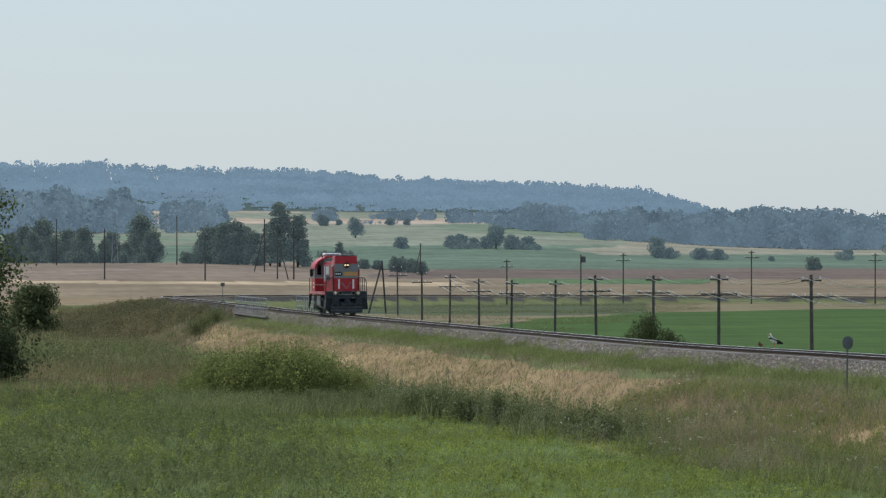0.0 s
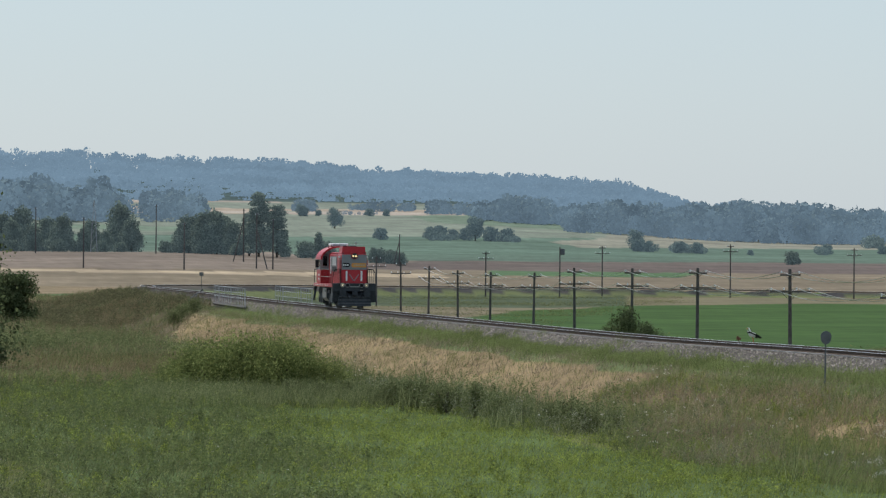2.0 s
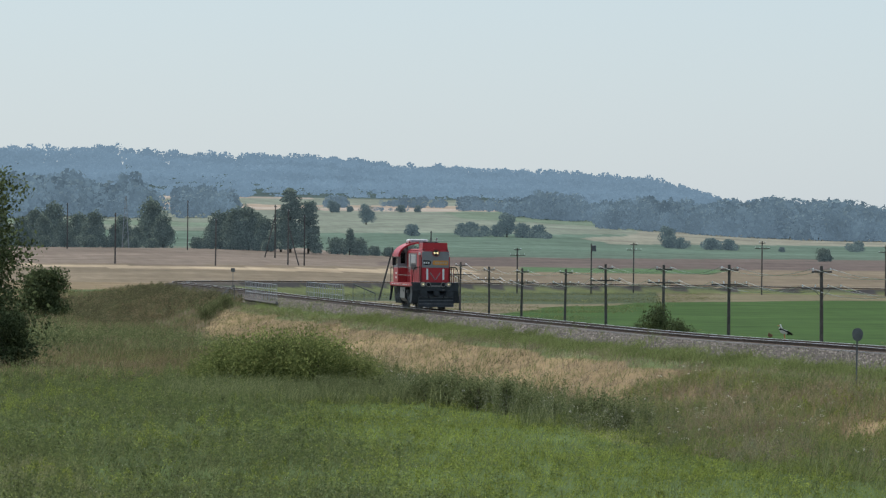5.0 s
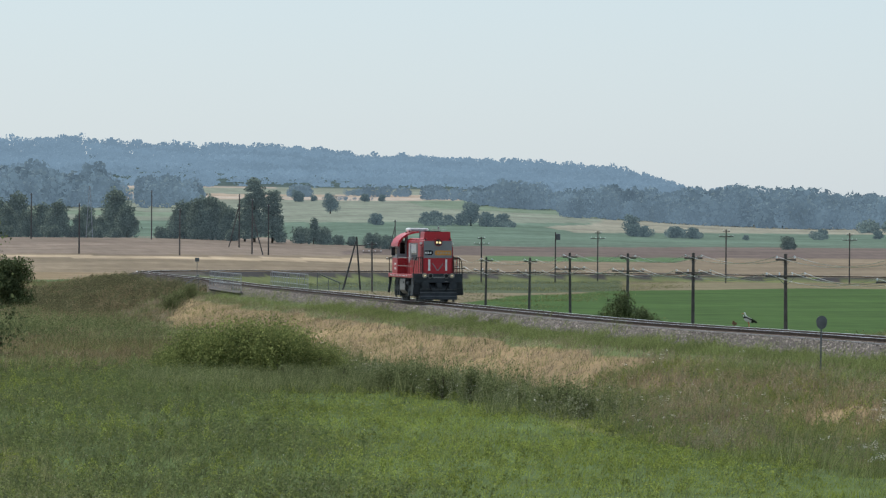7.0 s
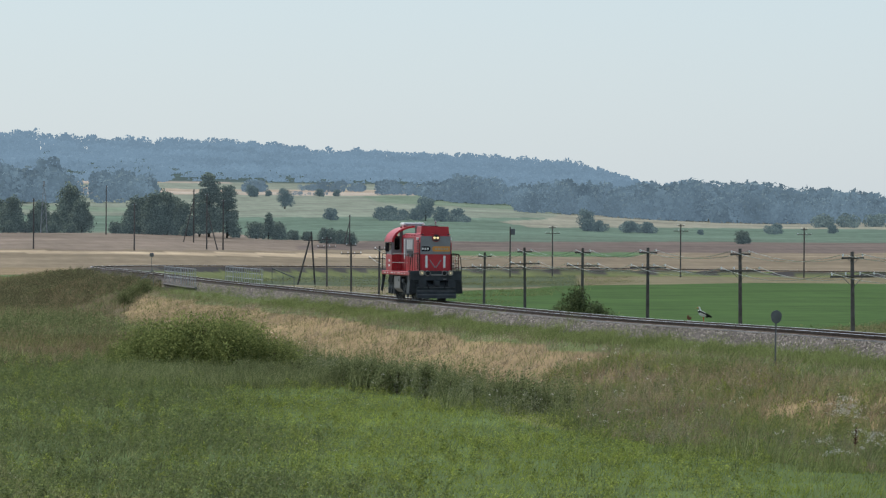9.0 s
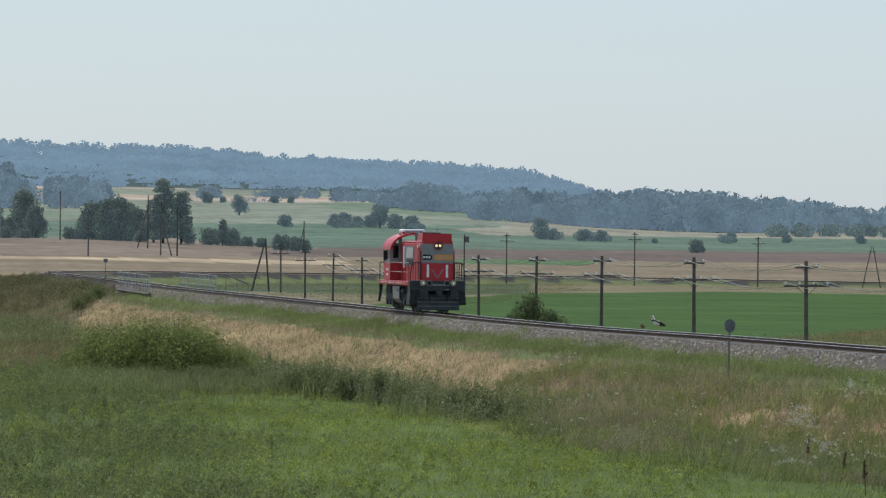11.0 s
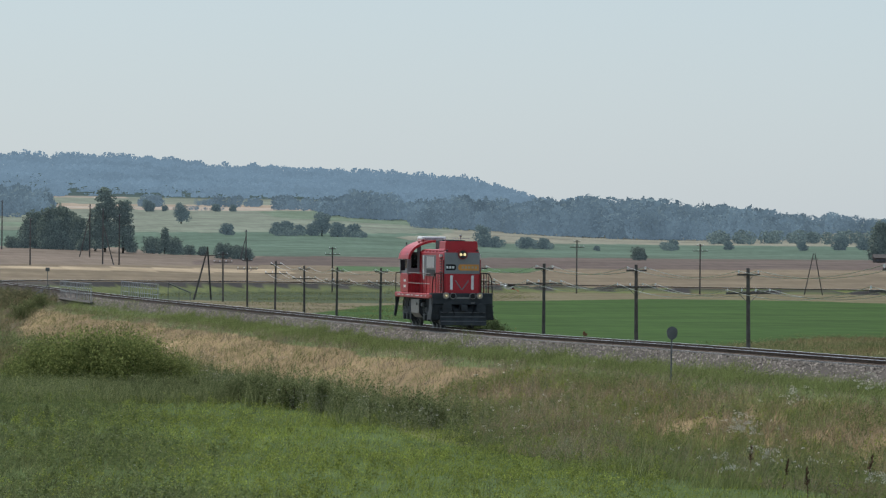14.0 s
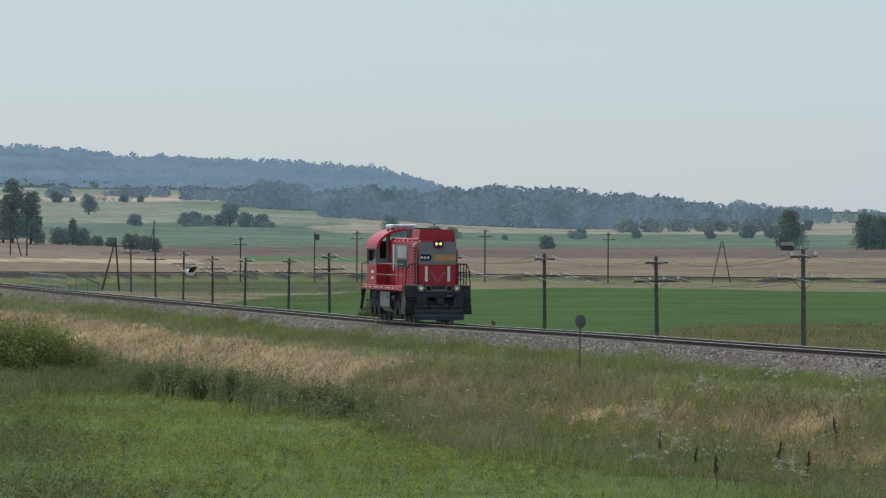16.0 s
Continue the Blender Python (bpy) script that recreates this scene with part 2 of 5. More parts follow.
TAN /= np.linalg.norm(TAN[:, :2], axis=1)[:, None]


def beside(x, y):
    """Signed distance from the track (positive on the camera's side), rail level and length along it."""
    x, y = np.atleast_1d(x).astype(float), np.atleast_1d(y).astype(float)
    s, z, k = np.empty(len(x)), np.empty(len(x)), np.empty(len(x))
    for a in range(0, len(x), 4000):
        dx, dy = x[a:a + 4000, None] - TRACK[None, :, 0], y[a:a + 4000, None] - TRACK[None, :, 1]
        j = np.argmin(dx * dx + dy * dy, axis=1)
        ex, ey = x[a:a + 4000] - TRACK[j, 0], y[a:a + 4000] - TRACK[j, 1]
        s[a:a + 4000] = -(TAN[j, 0] * -ey + TAN[j, 1] * ex)
        far = np.abs(s[a:a + 4000]) < np.hypot(ex, ey) * 0.7
        s[a:a + 4000] = np.where(far, np.sign(s[a:a + 4000]) * np.hypot(ex, ey), s[a:a + 4000])
        z[a:a + 4000], k[a:a + 4000] = TRACK[j, 2], j
    return s, z, k


F = 9260.0


def at(u, d, v=None):
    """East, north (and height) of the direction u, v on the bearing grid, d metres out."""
    x = (u - 784) / F * d
    return (x, d) if v is None else (x, d, 3.97 - (v - 465) / F * d)


FAR_D = np.array([950, 1050, 1150, 1350, 1500, 1900, 2300, 2800, 3300, 3500, 4300, 4900])
FAR_U = np.array([-900, -200, 300, 800, 1500, 2200, 3200])
FAR_V = np.array([[532, 532, 532, 532, 532, 532, 532], [508, 508, 506, 516, 520, 520, 520], [492, 492, 490, 502, 506, 505, 505],
                  [468, 468, 467, 483, 491, 489, 489], [466, 466, 466, 472, 479, 477, 477], [466, 466, 460, 447, 460, 455, 455],
                  [440, 440, 432, 421, 446, 441, 441], [404, 404, 402, 399, 428, 428, 428], [388, 388, 384, 384, 416, 420, 420],
                  [375, 375, 372, 376, 410, 415, 415], [318, 315, 320, 345, 405, 412, 412], [318, 315, 320, 345, 405, 412, 412]], float)


def far_v(u, d):
    i = np.clip(np.searchsorted(FAR_D, d, side="right") - 1, 0, len(FAR_D) - 2)
    j = np.clip(np.searchsorted(FAR_U, u, side="right") - 1, 0, len(FAR_U) - 2)
    a = np.clip((d - FAR_D[i]) / (FAR_D[i + 1] - FAR_D[i]), 0, 1)
    b = np.clip((u - FAR_U[j]) / (FAR_U[j + 1] - FAR_U[j]), 0, 1)
    b = b * b * (3 - 2 * b)
    return (FAR_V[i, j] * (1 - a) + FAR_V[i + 1, j] * a) * (1 - b) + (FAR_V[i, j + 1] * (1 - a) + FAR_V[i + 1, j + 1] * a) * b


WAVES = [(RNG.uniform(-1, 1), RNG.uniform(-1, 1), RNG.uniform(0, 6.28)) for _ in range(14)]


def rough(x, y, size):
    """Smooth uneven value, about -1 to 1."""
    out = 0
    for i, (a, b, c) in enumerate(WAVES):
        k = (1 + 0.45 * (i % 5)) * 6.28 / size / 1.4
        out = out + np.sin(k * (a * x + b * y) + c)
    return out / 5.0


def ramp(t, t0, t1):
    u = np.clip((t - t0) / (t1 - t0), 0, 1)
    return u * u * (3 - 2 * u)


GAP0, GAP1 = 560.0, 590.0   # length along the track of the culvert, set below


def height(x, y, with_track=None):
    x, y = np.atleast_1d(x).astype(float), np.atleast_1d(y).astype(float)
    s, zt, k = beside(x, y) if with_track is None else with_track
    near = s > 0
    r = np.hypot(x, y)
    base = np.where(near, -2.5, -2.95)
    base = np.where(near & (y < 700), base + 0.15 * rough(x, y, 45), base + 0.06 * rough(x, y, 90))
    base = np.where(near & (x < -5) & (y > 300) & (y < 700), base - 0.45 * ramp(y, 300, 420) + 0.65 * ramp(y, 600, 720), base)
    base = base + 4.85 * np.exp(-(r / 36) ** 2)
    d = np.maximum(np.hypot(x, y), 1)
    front = (y > 0) & (y > np.abs(x) * 0.5)
    u = 784 + F * np.where(front, x / np.maximum(y, 1), np.sign(x) * 0.5)
    fz = 3.97 - (far_v(u, np.where(front, y, d)) - 465) / F * np.where(front, y, d)
    f = np.where(front, ramp(y, 930, 1010), ramp(d, 930, 1010))
    base = base * (1 - f) + fz * f
    a = np.abs(s)
    # bank: bed, ballast shoulder, berm, slope
    toe = np.where(near, 13.0, 10.0)
    bank = np.interp(a, [0, 1.75, 3.3, 4.9], [-0.24, -0.24, -0.95, -1.08])
    low = np.minimum(base, zt - 1.1)
    slope = ramp(a, 4.6, toe)
    z = np.where(a < 4.6, zt + np.interp(a, [0, 1.7, 2.7, 4.6], [-0.24, -0.24, -0.82, -1.06]), (zt - 1.06) * (1 - slope) + low * slope)
    z = np.where(a > toe + 0.5, base, z)
    gap = ramp(k, GAP0 - 4, GAP0 + 1) * (1 - ramp(k, GAP1 - 1, GAP1 + 4)) * (a > 2.6)
    return z * (1 - gap) + np.minimum(z, -2.4) * gap

GAP0, GAP1 = [float(np.argmin(np.abs(TRACK[:400 + 200, 1] - v))) for v in (447, 461)]

# ---- ground ----


def crop_and_haze_colour(x, y, z, s, k):
    """What grows where, with haze and shade painted in: the ground's base colour."""
    n = len(x)
    c = np.empty((n, 3))
    c[:] = (0.085, 0.115, 0.04)

    def lay(mask, col, soft=None):
        w = np.asarray(mask, float)[:, None]
        c[:] = c * (1 - w) + np.array(col) * w

    r1, r2 = rough(x, y, 14), rough(x, y, 60)
    near = s > 0
    lay(near & (r2 > 0.25), (0.12, 0.125, 0.05))
    lay(near & (x < -6) & (y > 270), (0.15, 0.13, 0.07))
    lay(near & (x < -6) & (y > 262) & (y < 318 + 5 * r1), (0.19, 0.145, 0.085))
    lay(near & (x < -6) & (y > 330) & (y < 400 + 10 * r1), (0.10, 0.115, 0.055))
    a = np.abs(s)
    lay(near & (a > 5.6 + 0.5 * r1) & (a < 13.5 + r1), (0.27, 0.195, 0.105))
    lay(near & (a > 2.45) & (a < 6.0 + 0.5 * r1), (0.125, 0.15, 0.06))
    lay(near & (a > 2.6) & (a < 16) & (y > 447 - 8 * (a - 5) + 4 * r1) & (y < 780), (0.125, 0.10, 0.057))
    lay(near & (x < -20) & (y > 640) & (a > 14), (0.22, 0.165, 0.10))
    lay(near & (a > 18) & (y > 700 + 8 * r1) & (y < 790 + 8 * r2) & (x < -44), (0.10, 0.145, 0.06))
    # beyond the track
    u = 784 + F * x / np.maximum(y, 1)
    far = ~near & (y > 60)
    lay(far, (0.15, 0.14, 0.075))
    lay(far & (r2 > -0.2), (0.10, 0.12, 0.05))
    lay(far & (y > 560 + 15 * r2) & (y < 690 + 12 * r2), (0.185, 0.152, 0.098))
    lay(far & (y > 690 + 12 * r2) & (y < 930), (0.074, 0.090, 0.052))
    top = np.interp(u, [800, 860, 1000, 1470, 2040, 3000], [500, 575, 665, 785, 730, 700]) + 12 * r2
    low = np.interp(u, [1500, 1750, 2200], [360, 425, 440]) + 10 * r2 + 5 * r1
    lay(far & (y > low) & (y < top) & (u > 830), (0.052, 0.092, 0.026))
    lay(far & (y > 280) & (y < low) & (u > 1500) & (r1 > -0.3), (0.22, 0.18, 0.08))
    lay(far & (y > top) & (y < 960) & (u > 1150), (0.165, 0.14, 0.085))
    lay(far & (a > 3.2) & (a < 9 + r1), (0.13, 0.145, 0.06))
    # the rising fields far out, their greens greyed for haze
    v = 465 + (3.97 - z) * F / np.maximum(y, 1)
    out = y > 960
    e = 1.5 * rough(x, y, 300)
    u = u + (v - 455) * 5 + 45 * rough(x, y, 260)
    lay(out, (0.18, 0.14, 0.088))
    lay(out & (v > 498 + e + (u - 400) * 0.006) & (v < 502.5 + e + (u - 400) * 0.010) & (u < 1050 + 40 * r1), (0.36, 0.275, 0.17))
    lay(out & (v < 496 + e) & (u < 860), (0.175, 0.135, 0.097))
    lay(out & (v < 494 + e) & (v > 474 + e) & (u > 850), (0.125, 0.095, 0.075))
    lay(out & (v < 504 + e) & (v > 494 + e) & (u > 1130) & (u < 1520), (0.08, 0.125, 0.055))
    lay(out & (v < 476 + e) & (u > 640), (0.088, 0.118, 0.080))
    lay(out & (v < 466 + e) & (y > 1500), (0.092, 0.126, 0.085))
    lay(out & (v < 452 + e) & (u > 1000), (0.20, 0.185, 0.13))
    lay(out & (v < 436 + e) & (u <= 1000), (0.16, 0.17, 0.12))
    lay(out & (v < 425 + 2 * e) & (rough(x, y, 900) > -0.2), (0.125, 0.155, 0.10))
    lay(out & (v < 408 + e) & (rough(x * 0.4, y, 500) > 0.1), (0.29, 0.225, 0.155))
    lay(out & (v < 397 + e) & (rough(x * 0.4, y, 380) > -0.25), (0.31, 0.25, 0.185))
    lay(out & (v < 391 + e) & (rough(x * 0.4, y, 300) > 0.45), (0.17, 0.18, 0.13))
    lay(out & (y > 3480), (0.05, 0.07, 0.06))
    # haze painted into the far ground: lighter, then bluer
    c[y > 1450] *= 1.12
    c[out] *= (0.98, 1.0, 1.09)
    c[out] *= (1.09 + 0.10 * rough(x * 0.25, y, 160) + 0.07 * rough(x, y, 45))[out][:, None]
    lay(a < 2.65, (0.115, 0.10, 0.088))
    lay((a < 2.65) & (k > 540), (0.085, 0.072, 0.062))
    # far loop's bank painted dark, as its backlit side lies in shade
    lay((a < 4.0) & (k > 850), (0.052, 0.048, 0.046))
    c *= (1 + 0.10 * rough(x, y, 5) + 0.08 * rough(x, y, 23))[:, None]
    return np.clip(c, 0.01, 0.9)


def make_ground():
    us = np.r_[np.linspace(-3.10, -0.5, 30), np.linspace(-0.42, -0.15, 12), (np.arange(-560, 2720, 9.0) - 784) / F, np.linspace(0.22, 0.5, 14), np.linspace(0.6, 3.10, 30)]
    ds = np.r_[0.001, np.geomspace(0.6, 118, 40), np.arange(120, 425, 1.8), np.arange(425, 770, 3.0), np.arange(770, 1000, 5.0), np.geomspace(1000, 4950, 130)]
    A, D = np.meshgrid(us, ds)
    # straight north lines inside the view, a full turn outside
    x, y = (D * np.sin(A)).ravel(), (D * np.cos(A)).ravel()
    tr = beside(x, y)
    z = height(x, y, tr)
    nd, nu = A.shape
    me = bpy.data.meshes.new("ground")
    i = np.arange(nd * nu).reshape(nd, nu)
    q = np.stack([i[:-1, :-1], i[:-1, 1:], i[1:, 1:], i[1:, :-1]], -1).reshape(-1, 4)[:, ::-1]
    back = np.stack([i[:-1, -1], i[:-1, 0], i[1:, 0], i[1:, -1]], -1)[:, ::-1]
    q = np.concatenate([q, back]).astype(np.int32)
    me.vertices.add(len(x)), me.loops.add(q.size), me.polygons.add(len(q))
    me.vertices.foreach_set("co", np.stack([x, y, z], 1).astype(np.float32).ravel())
    me.loops.foreach_set("vertex_index", q.ravel())
    me.polygons.foreach_set("loop_start", np.arange(0, q.size, 4, dtype=np.int32))
    me.polygons.foreach_set("use_smooth", np.ones(len(q), dtype=bool))
    me.update(calc_edges=True)
    col = me.color_attributes.new("crop", "FLOAT_COLOR", "POINT")
    rgba = np.concatenate([crop_and_haze_colour(x, y, z, tr[0], tr[2]), np.ones((len(x), 1))], 1)
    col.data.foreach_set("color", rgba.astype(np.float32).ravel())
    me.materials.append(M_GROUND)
    return tagged(new("ground", me), "rolling meadows, stubble fields and green crops in summer", "ground", kind="structure")


make_ground()

# ---- track ----


def sweep(section, offset, name, material, parent, step=2, n0=0, n1=None):
    """A closed section (across, up) carried along the track."""
    P, T = TRACK[n0:n1:step], TAN[n0:n1:step]
    N = np.stack([T[:, 1], -T[:, 0], 0 * T[:, 0]], 1)
    k = len(section)
    co = np.concatenate([P + N * (offset + a) + np.array([0, 0, b]) for a, b in section])
    n = len(P)
    faces = [(j * n + i, j * n + i + 1, ((j + 1) % k) * n + i + 1, ((j + 1) % k) * n + i) for j in range(k) for i in range(n - 1)]
    me = bpy.data.meshes.new(name)
    me.from_pydata(co.tolist(), [], faces)
    me.materials.append(material)
    ob = new(name, me)
    ob.parent = parent
    return ob


track = tagged(new("railway_track"), "single railway track with rusty rails on concrete sleepers", "railway", kind="structure")
for side in (-0.76, 0.76):
    sweep([(-0.07, -0.18), (-0.07, -0.165), (-0.012, -0.14), (-0.012, -0.045), (-0.036, -0.035), (-0.036, -0.004), (0.036, -0.004), (0.036, -0.035), (0.012, -0.045), (0.012, -0.14), (0.07, -0.165), (0.07, -0.18)], side, "rail", M_RAIL, track)
    sweep([(-0.038, -0.012), (-0.034, 0.0), (0.034, 0.0), (0.038, -0.012)], side, "rail_head", M_RAILTOP, track)

sweep([(-0.69, -0.30), (-0.69, -0.19), (0.69, -0.19), (0.69, -0.30)], 0, "bed_stone", M_BED, track, n1=620)
# dark strip paints in the shade along the sleeper ends
sweep([(-1.48, -0.34), (-1.44, -0.215), (-0.83, -0.205), (-0.83, -0.34)], 0, "stained_stone", M_SHADESTONE, track, n1=620)


def ballast_stones():
    n = 42000
    k = 60 + 500 * RNG.random(n) ** 1.35
    s = np.where(RNG.random(n) < 0.86, RNG.uniform(1.42, 2.9, n), RNG.uniform(-3.0, 0.65, n))
    i = k.astype(int)
    x = TRACK[i, 0] - TAN[i, 1] * s + TAN[i, 0] * (k % 1)
    y = TRACK[i, 1] + TAN[i, 0] * s + TAN[i, 1] * (k % 1)
    z = height(x, y)
    r = RNG.uniform(0.03, 0.075, n)
    c = np.stack([x, y, z], 1)
    ang = RNG.uniform(0, 6.28, n)
    base = [c + np.stack([np.cos(ang + j * 2.09) * r, np.sin(ang + j * 2.09) * r, RNG.uniform(-0.03, 0.02, n)], 1) for j in range(3)]
    tip = c + np.stack([RNG.uniform(-0.5, 0.5, n) * r, RNG.uniform(-0.5, 0.5, n) * r, r * RNG.uniform(0.5, 1.3, n)], 1)
    # three faces a stone, joined at the corners so that a stone is one island
    co = np.stack([base[0], base[1], base[2], tip], 1).reshape(-1, 3)
    q = (np.arange(n) * 4)[:, None] + np.array([[0, 1, 3, 1, 2, 3, 2, 0, 3]])
    me = bpy.data.meshes.new("ballast")
    me.vertices.add(len(co)), me.loops.add(q.size), me.polygons.add(q.size // 3)
    me.vertices.foreach_set("co", co.astype(np.float32).ravel())
    me.loops.foreach_set("vertex_index", q.astype(np.int32).ravel())
    me.polygons.foreach_set("loop_start", np.arange(0, q.size, 3, dtype=np.int32))
    me.update(calc_edges=True)
    me.materials.append(M_BALLAST)
    return tagged(new("ballast", me), "loose grey-brown crushed stone on the track bed", "gravel", kind="stuff")


ballast_stones()

# ---- grass and weeds ----


def blades(name, label, x, y, tall, wide, per, lean, material, spread=0.12, leafy=0, category="grass"):
    """Tufts of narrow blades at x, y; tall is a height each."""
    n = len(x)
    z = height(x, y)
    x0, y0, z0, tall0 = [np.repeat(q, leafy) for q in (x, y, z, tall)]
    x, y, z, tall = [np.repeat(q, per) for q in (x, y, z, tall)]
    m = n * per
    x, y = x + RNG.normal(0, spread, m), y + RNG.normal(0, spread * 2, m)
    h = tall * RNG.uniform(0.55, 1.1, m)
    a = RNG.uniform(0, 6.28, m)
    w = wide * RNG.uniform(0.6, 1.4, m)
    root = np.stack([x, y, z - 0.03], 1)
    side = np.stack([np.cos(a) * w, np.sin(a) * w, 0 * a], 1)
    out = np.stack([RNG.normal(0.25, 0.6, m), RNG.normal(0, 0.6, m), 0 * a], 1) * (lean * h)[:, None]
    tip = root + out + np.stack([0 * h, 0 * h, h], 1)
    co = np.stack([root - side, root + side, tip], 1)
    if leafy:
        k = len(x0)
        c = np.stack([x0 + RNG.normal(0, spread * 1.3, k), y0 + RNG.normal(0, spread * 2, k), z0 + tall0 * RNG.uniform(0.25, 1.12, k)], 1)
        g = wide * RNG.uniform(0.9, 2.1, k)[:, None]
        co = np.concatenate([co, np.stack([c + RNG.normal(0, 1, (k, 3)) * g, c + RNG.normal(0, 1, (k, 3)) * g, c + RNG.normal(0, 1, (k, 3)) * g], 1)])
    me = raw_mesh(name, co, 3, material)
    return tagged(new(name, me), label, category, kind="stuff")


def clumps(name, label, x, y, tall, wide, per, leaf, material, category="weeds"):
    """Leafy plants: many small leaves in an upright dome over each place."""
    n, m = len(x), len(x) * per
    z = height(x, y)
    f = RNG.random(m) ** 0.8
    a, q = RNG.uniform(0, 6.28, m), np.sqrt(RNG.random(m))
    reach = np.repeat(wide, per) * (1.05 - 0.75 * f ** 2) * q
    c = np.stack([np.repeat(x, per) + reach * np.cos(a), np.repeat(y, per) + reach * np.sin(a), np.repeat(z, per) + np.repeat(tall, per) * f * RNG.uniform(0.8, 1.15, m)], 1)
    g = (leaf * RNG.uniform(0.6, 1.5, m))[:, None]
    t = RNG.normal(0, 1, (m, 3))
    t[:, 2] = np.abs(t[:, 2]) * 0.9
    t /= np.linalg.norm(t, axis=1)[:, None]
    w = np.cross(t, RNG.normal(0, 1, (m, 3)))
    w /= np.linalg.norm(w, axis=1)[:, None]
    me = raw_mesh(name, np.stack([c - w * g * 0.7, c + w * g * 0.7, c + t * g * 2.2], 1), 3, material)
    return tagged(new(name, me), label, category, kind="stuff")


def wedge(n, d0, d1, u0=-60, u1=2120):
    """Random places over the stretch of land before the camera, even over the ground."""
    d = np.sqrt(RNG.uniform(d0 * d0, d1 * d1, n))
    u = RNG.uniform(u0, u1, n)
    return (u - 784) / F * d, d


def plant():
    # meadow
    x, y = wedge(62000, 116, 330)
    s, zt, k = beside(x, y)
    r = rough(x, y, 22)
    keep = (s > 13.5)
    jit = RNG.normal(0, 1.6, len(x))
    lush = keep & (x + jit > -2.0 - (y - 145) * 0.07 + 1.8 * r) & (x + 1.5 * jit < 14.0 + 2.0 * r - (y - 140) * 0.10) & (y < 214 + 9 * r + 5 * jit) & (RNG.random(len(x)) < 0.88)
    plain = keep & ~lush
    wild = plain & (rough(x, y, 6) + RNG.normal(0, 0.5, len(x)) > -0.35) & (y < 262)
    plain = plain & ~wild
    blades("meadow_grass", "long mixed green meadow grass", x[plain], y[plain], RNG.uniform(0.18, 0.42, plain.sum()) * (1 + 0.35 * r[plain]), 0.0085, 6, 0.9, M_MEADOW, leafy=2)
    blades("meadow_weeds", "coarse darker weeds in the meadow", x[wild], y[wild], RNG.uniform(0.15, 0.5, wild.sum()) * (1 + 0.3 * r[wild]), 0.010, 5, 0.8, M_LEFTWEED, leafy=4, category="weeds")
    blades("lush_grass", "bright green mown meadow grass", x[lush], y[lush], RNG.uniform(0.12, 0.28, lush.sum()) * (1 + 0.3 * rough(x, y, 9)[lush]), 0.0085, 6, 0.9, M_BRIGHT, leafy=3)
    # leafy weed clumps over the meadow, thick beside the lush stretch and sparse in it
    x, y = wedge(6000, 118, 262, -60, 1500)
    s, zt, k = beside(x, y)
    r = rough(x, y, 17) + 0.7 * rough(y, x, 7)
    edge = x + 2.0 + (y - 145) * 0.07
    thick = (s > 15) & (edge + RNG.normal(0, 1.5, len(x)) < 0) & (r + RNG.normal(0, 0.35, len(x)) > -0.05)
    clumps("leafy_weeds", "broad-leaved dark weeds standing in the meadow", x[thick], y[thick], RNG.uniform(0.22, 0.75, thick.sum()) * (1 + 0.25 * r[thick]), RNG.uniform(0.14, 0.48, thick.sum()), 85, 0.027, M_BROADWEED)
    pale = (s > 15) & (edge < 0) & ~thick & (RNG.random(len(x)) < 0.55)
    clumps("yellow_weeds", "yellow-green leafy weeds in the meadow", x[pale], y[pale], RNG.uniform(0.2, 0.55, pale.sum()), RNG.uniform(0.12, 0.4, pale.sum()), 70, 0.024, M_BRIGHTWEED)
    thin = (s > 15) & (edge >= 0) & (RNG.random(len(x)) < 0.62)
    clumps("clover_tufts", "low leafy tufts in the bright meadow grass", x[thin], y[thin], RNG.uniform(0.16, 0.42, thin.sum()), RNG.uniform(0.12, 0.45, thin.sum()), 60, 0.022, M_BRIGHTWEED)
    # grass strip along the ballast and the dry bank
    x, y = wedge(84000, 150, 480)
    s, zt, k = beside(x, y)
    r = rough(x, y, 9)
    strip = (s > 2.45 - 0.5 * ramp(y, 175, 250) + 0.3 * r + 0.25 * rough(y, x, 3)) & (s < 5.5 + 0.8 * r) & (y < 447)
    blades("trackside_grass", "tall fresh green grass beside the ballast", x[strip], y[strip], RNG.uniform(0.2, 0.62, strip.sum()) * (1 + 0.4 * rough(x, y, 3.5)[strip]), 0.010, 5, 0.9, M_STRIP, leafy=3)
    n = 19000
    k = 150 + 300 * RNG.random(n)
    i = k.astype(int)
    q = RNG.uniform(2.2, 4.2, n)
    gx, gy = TRACK[i, 0] - TAN[i, 1] * q + TAN[i, 0] * (k % 1), TRACK[i, 1] + TAN[i, 0] * q + TAN[i, 1] * (k % 1)
    w = 0.4 * rough(gx, gy, 5) + 0.3 * rough(gy, gx, 2.2)
    v = (q > 2.62 + 0.45 * (1 - ramp(gy, 165, 215)) + w) & (gy < 447)
    blades("verge_grass", "uneven green grass creeping over the ballast's edge", gx[v], gy[v], RNG.uniform(0.16, 0.48, v.sum()) * (1 - 0.5 * w[v]), 0.011, 6, 0.8, M_STRIP, leafy=3)
    bank = (s > 4.5 + 0.6 * r) & (s < 14.5 + r)
    bank &= y < 447 - 8 * (s - 5) + 4 * r
    mix = bank & (rough(x, y, 6) + 0.5 * rough(y, x, 14) + 0.07 * (s - 9) + 0.25 * (1 - ramp(y, 178, 218)) + RNG.normal(0, 0.5, len(x)) > -0.1)
    bank = bank & ~mix
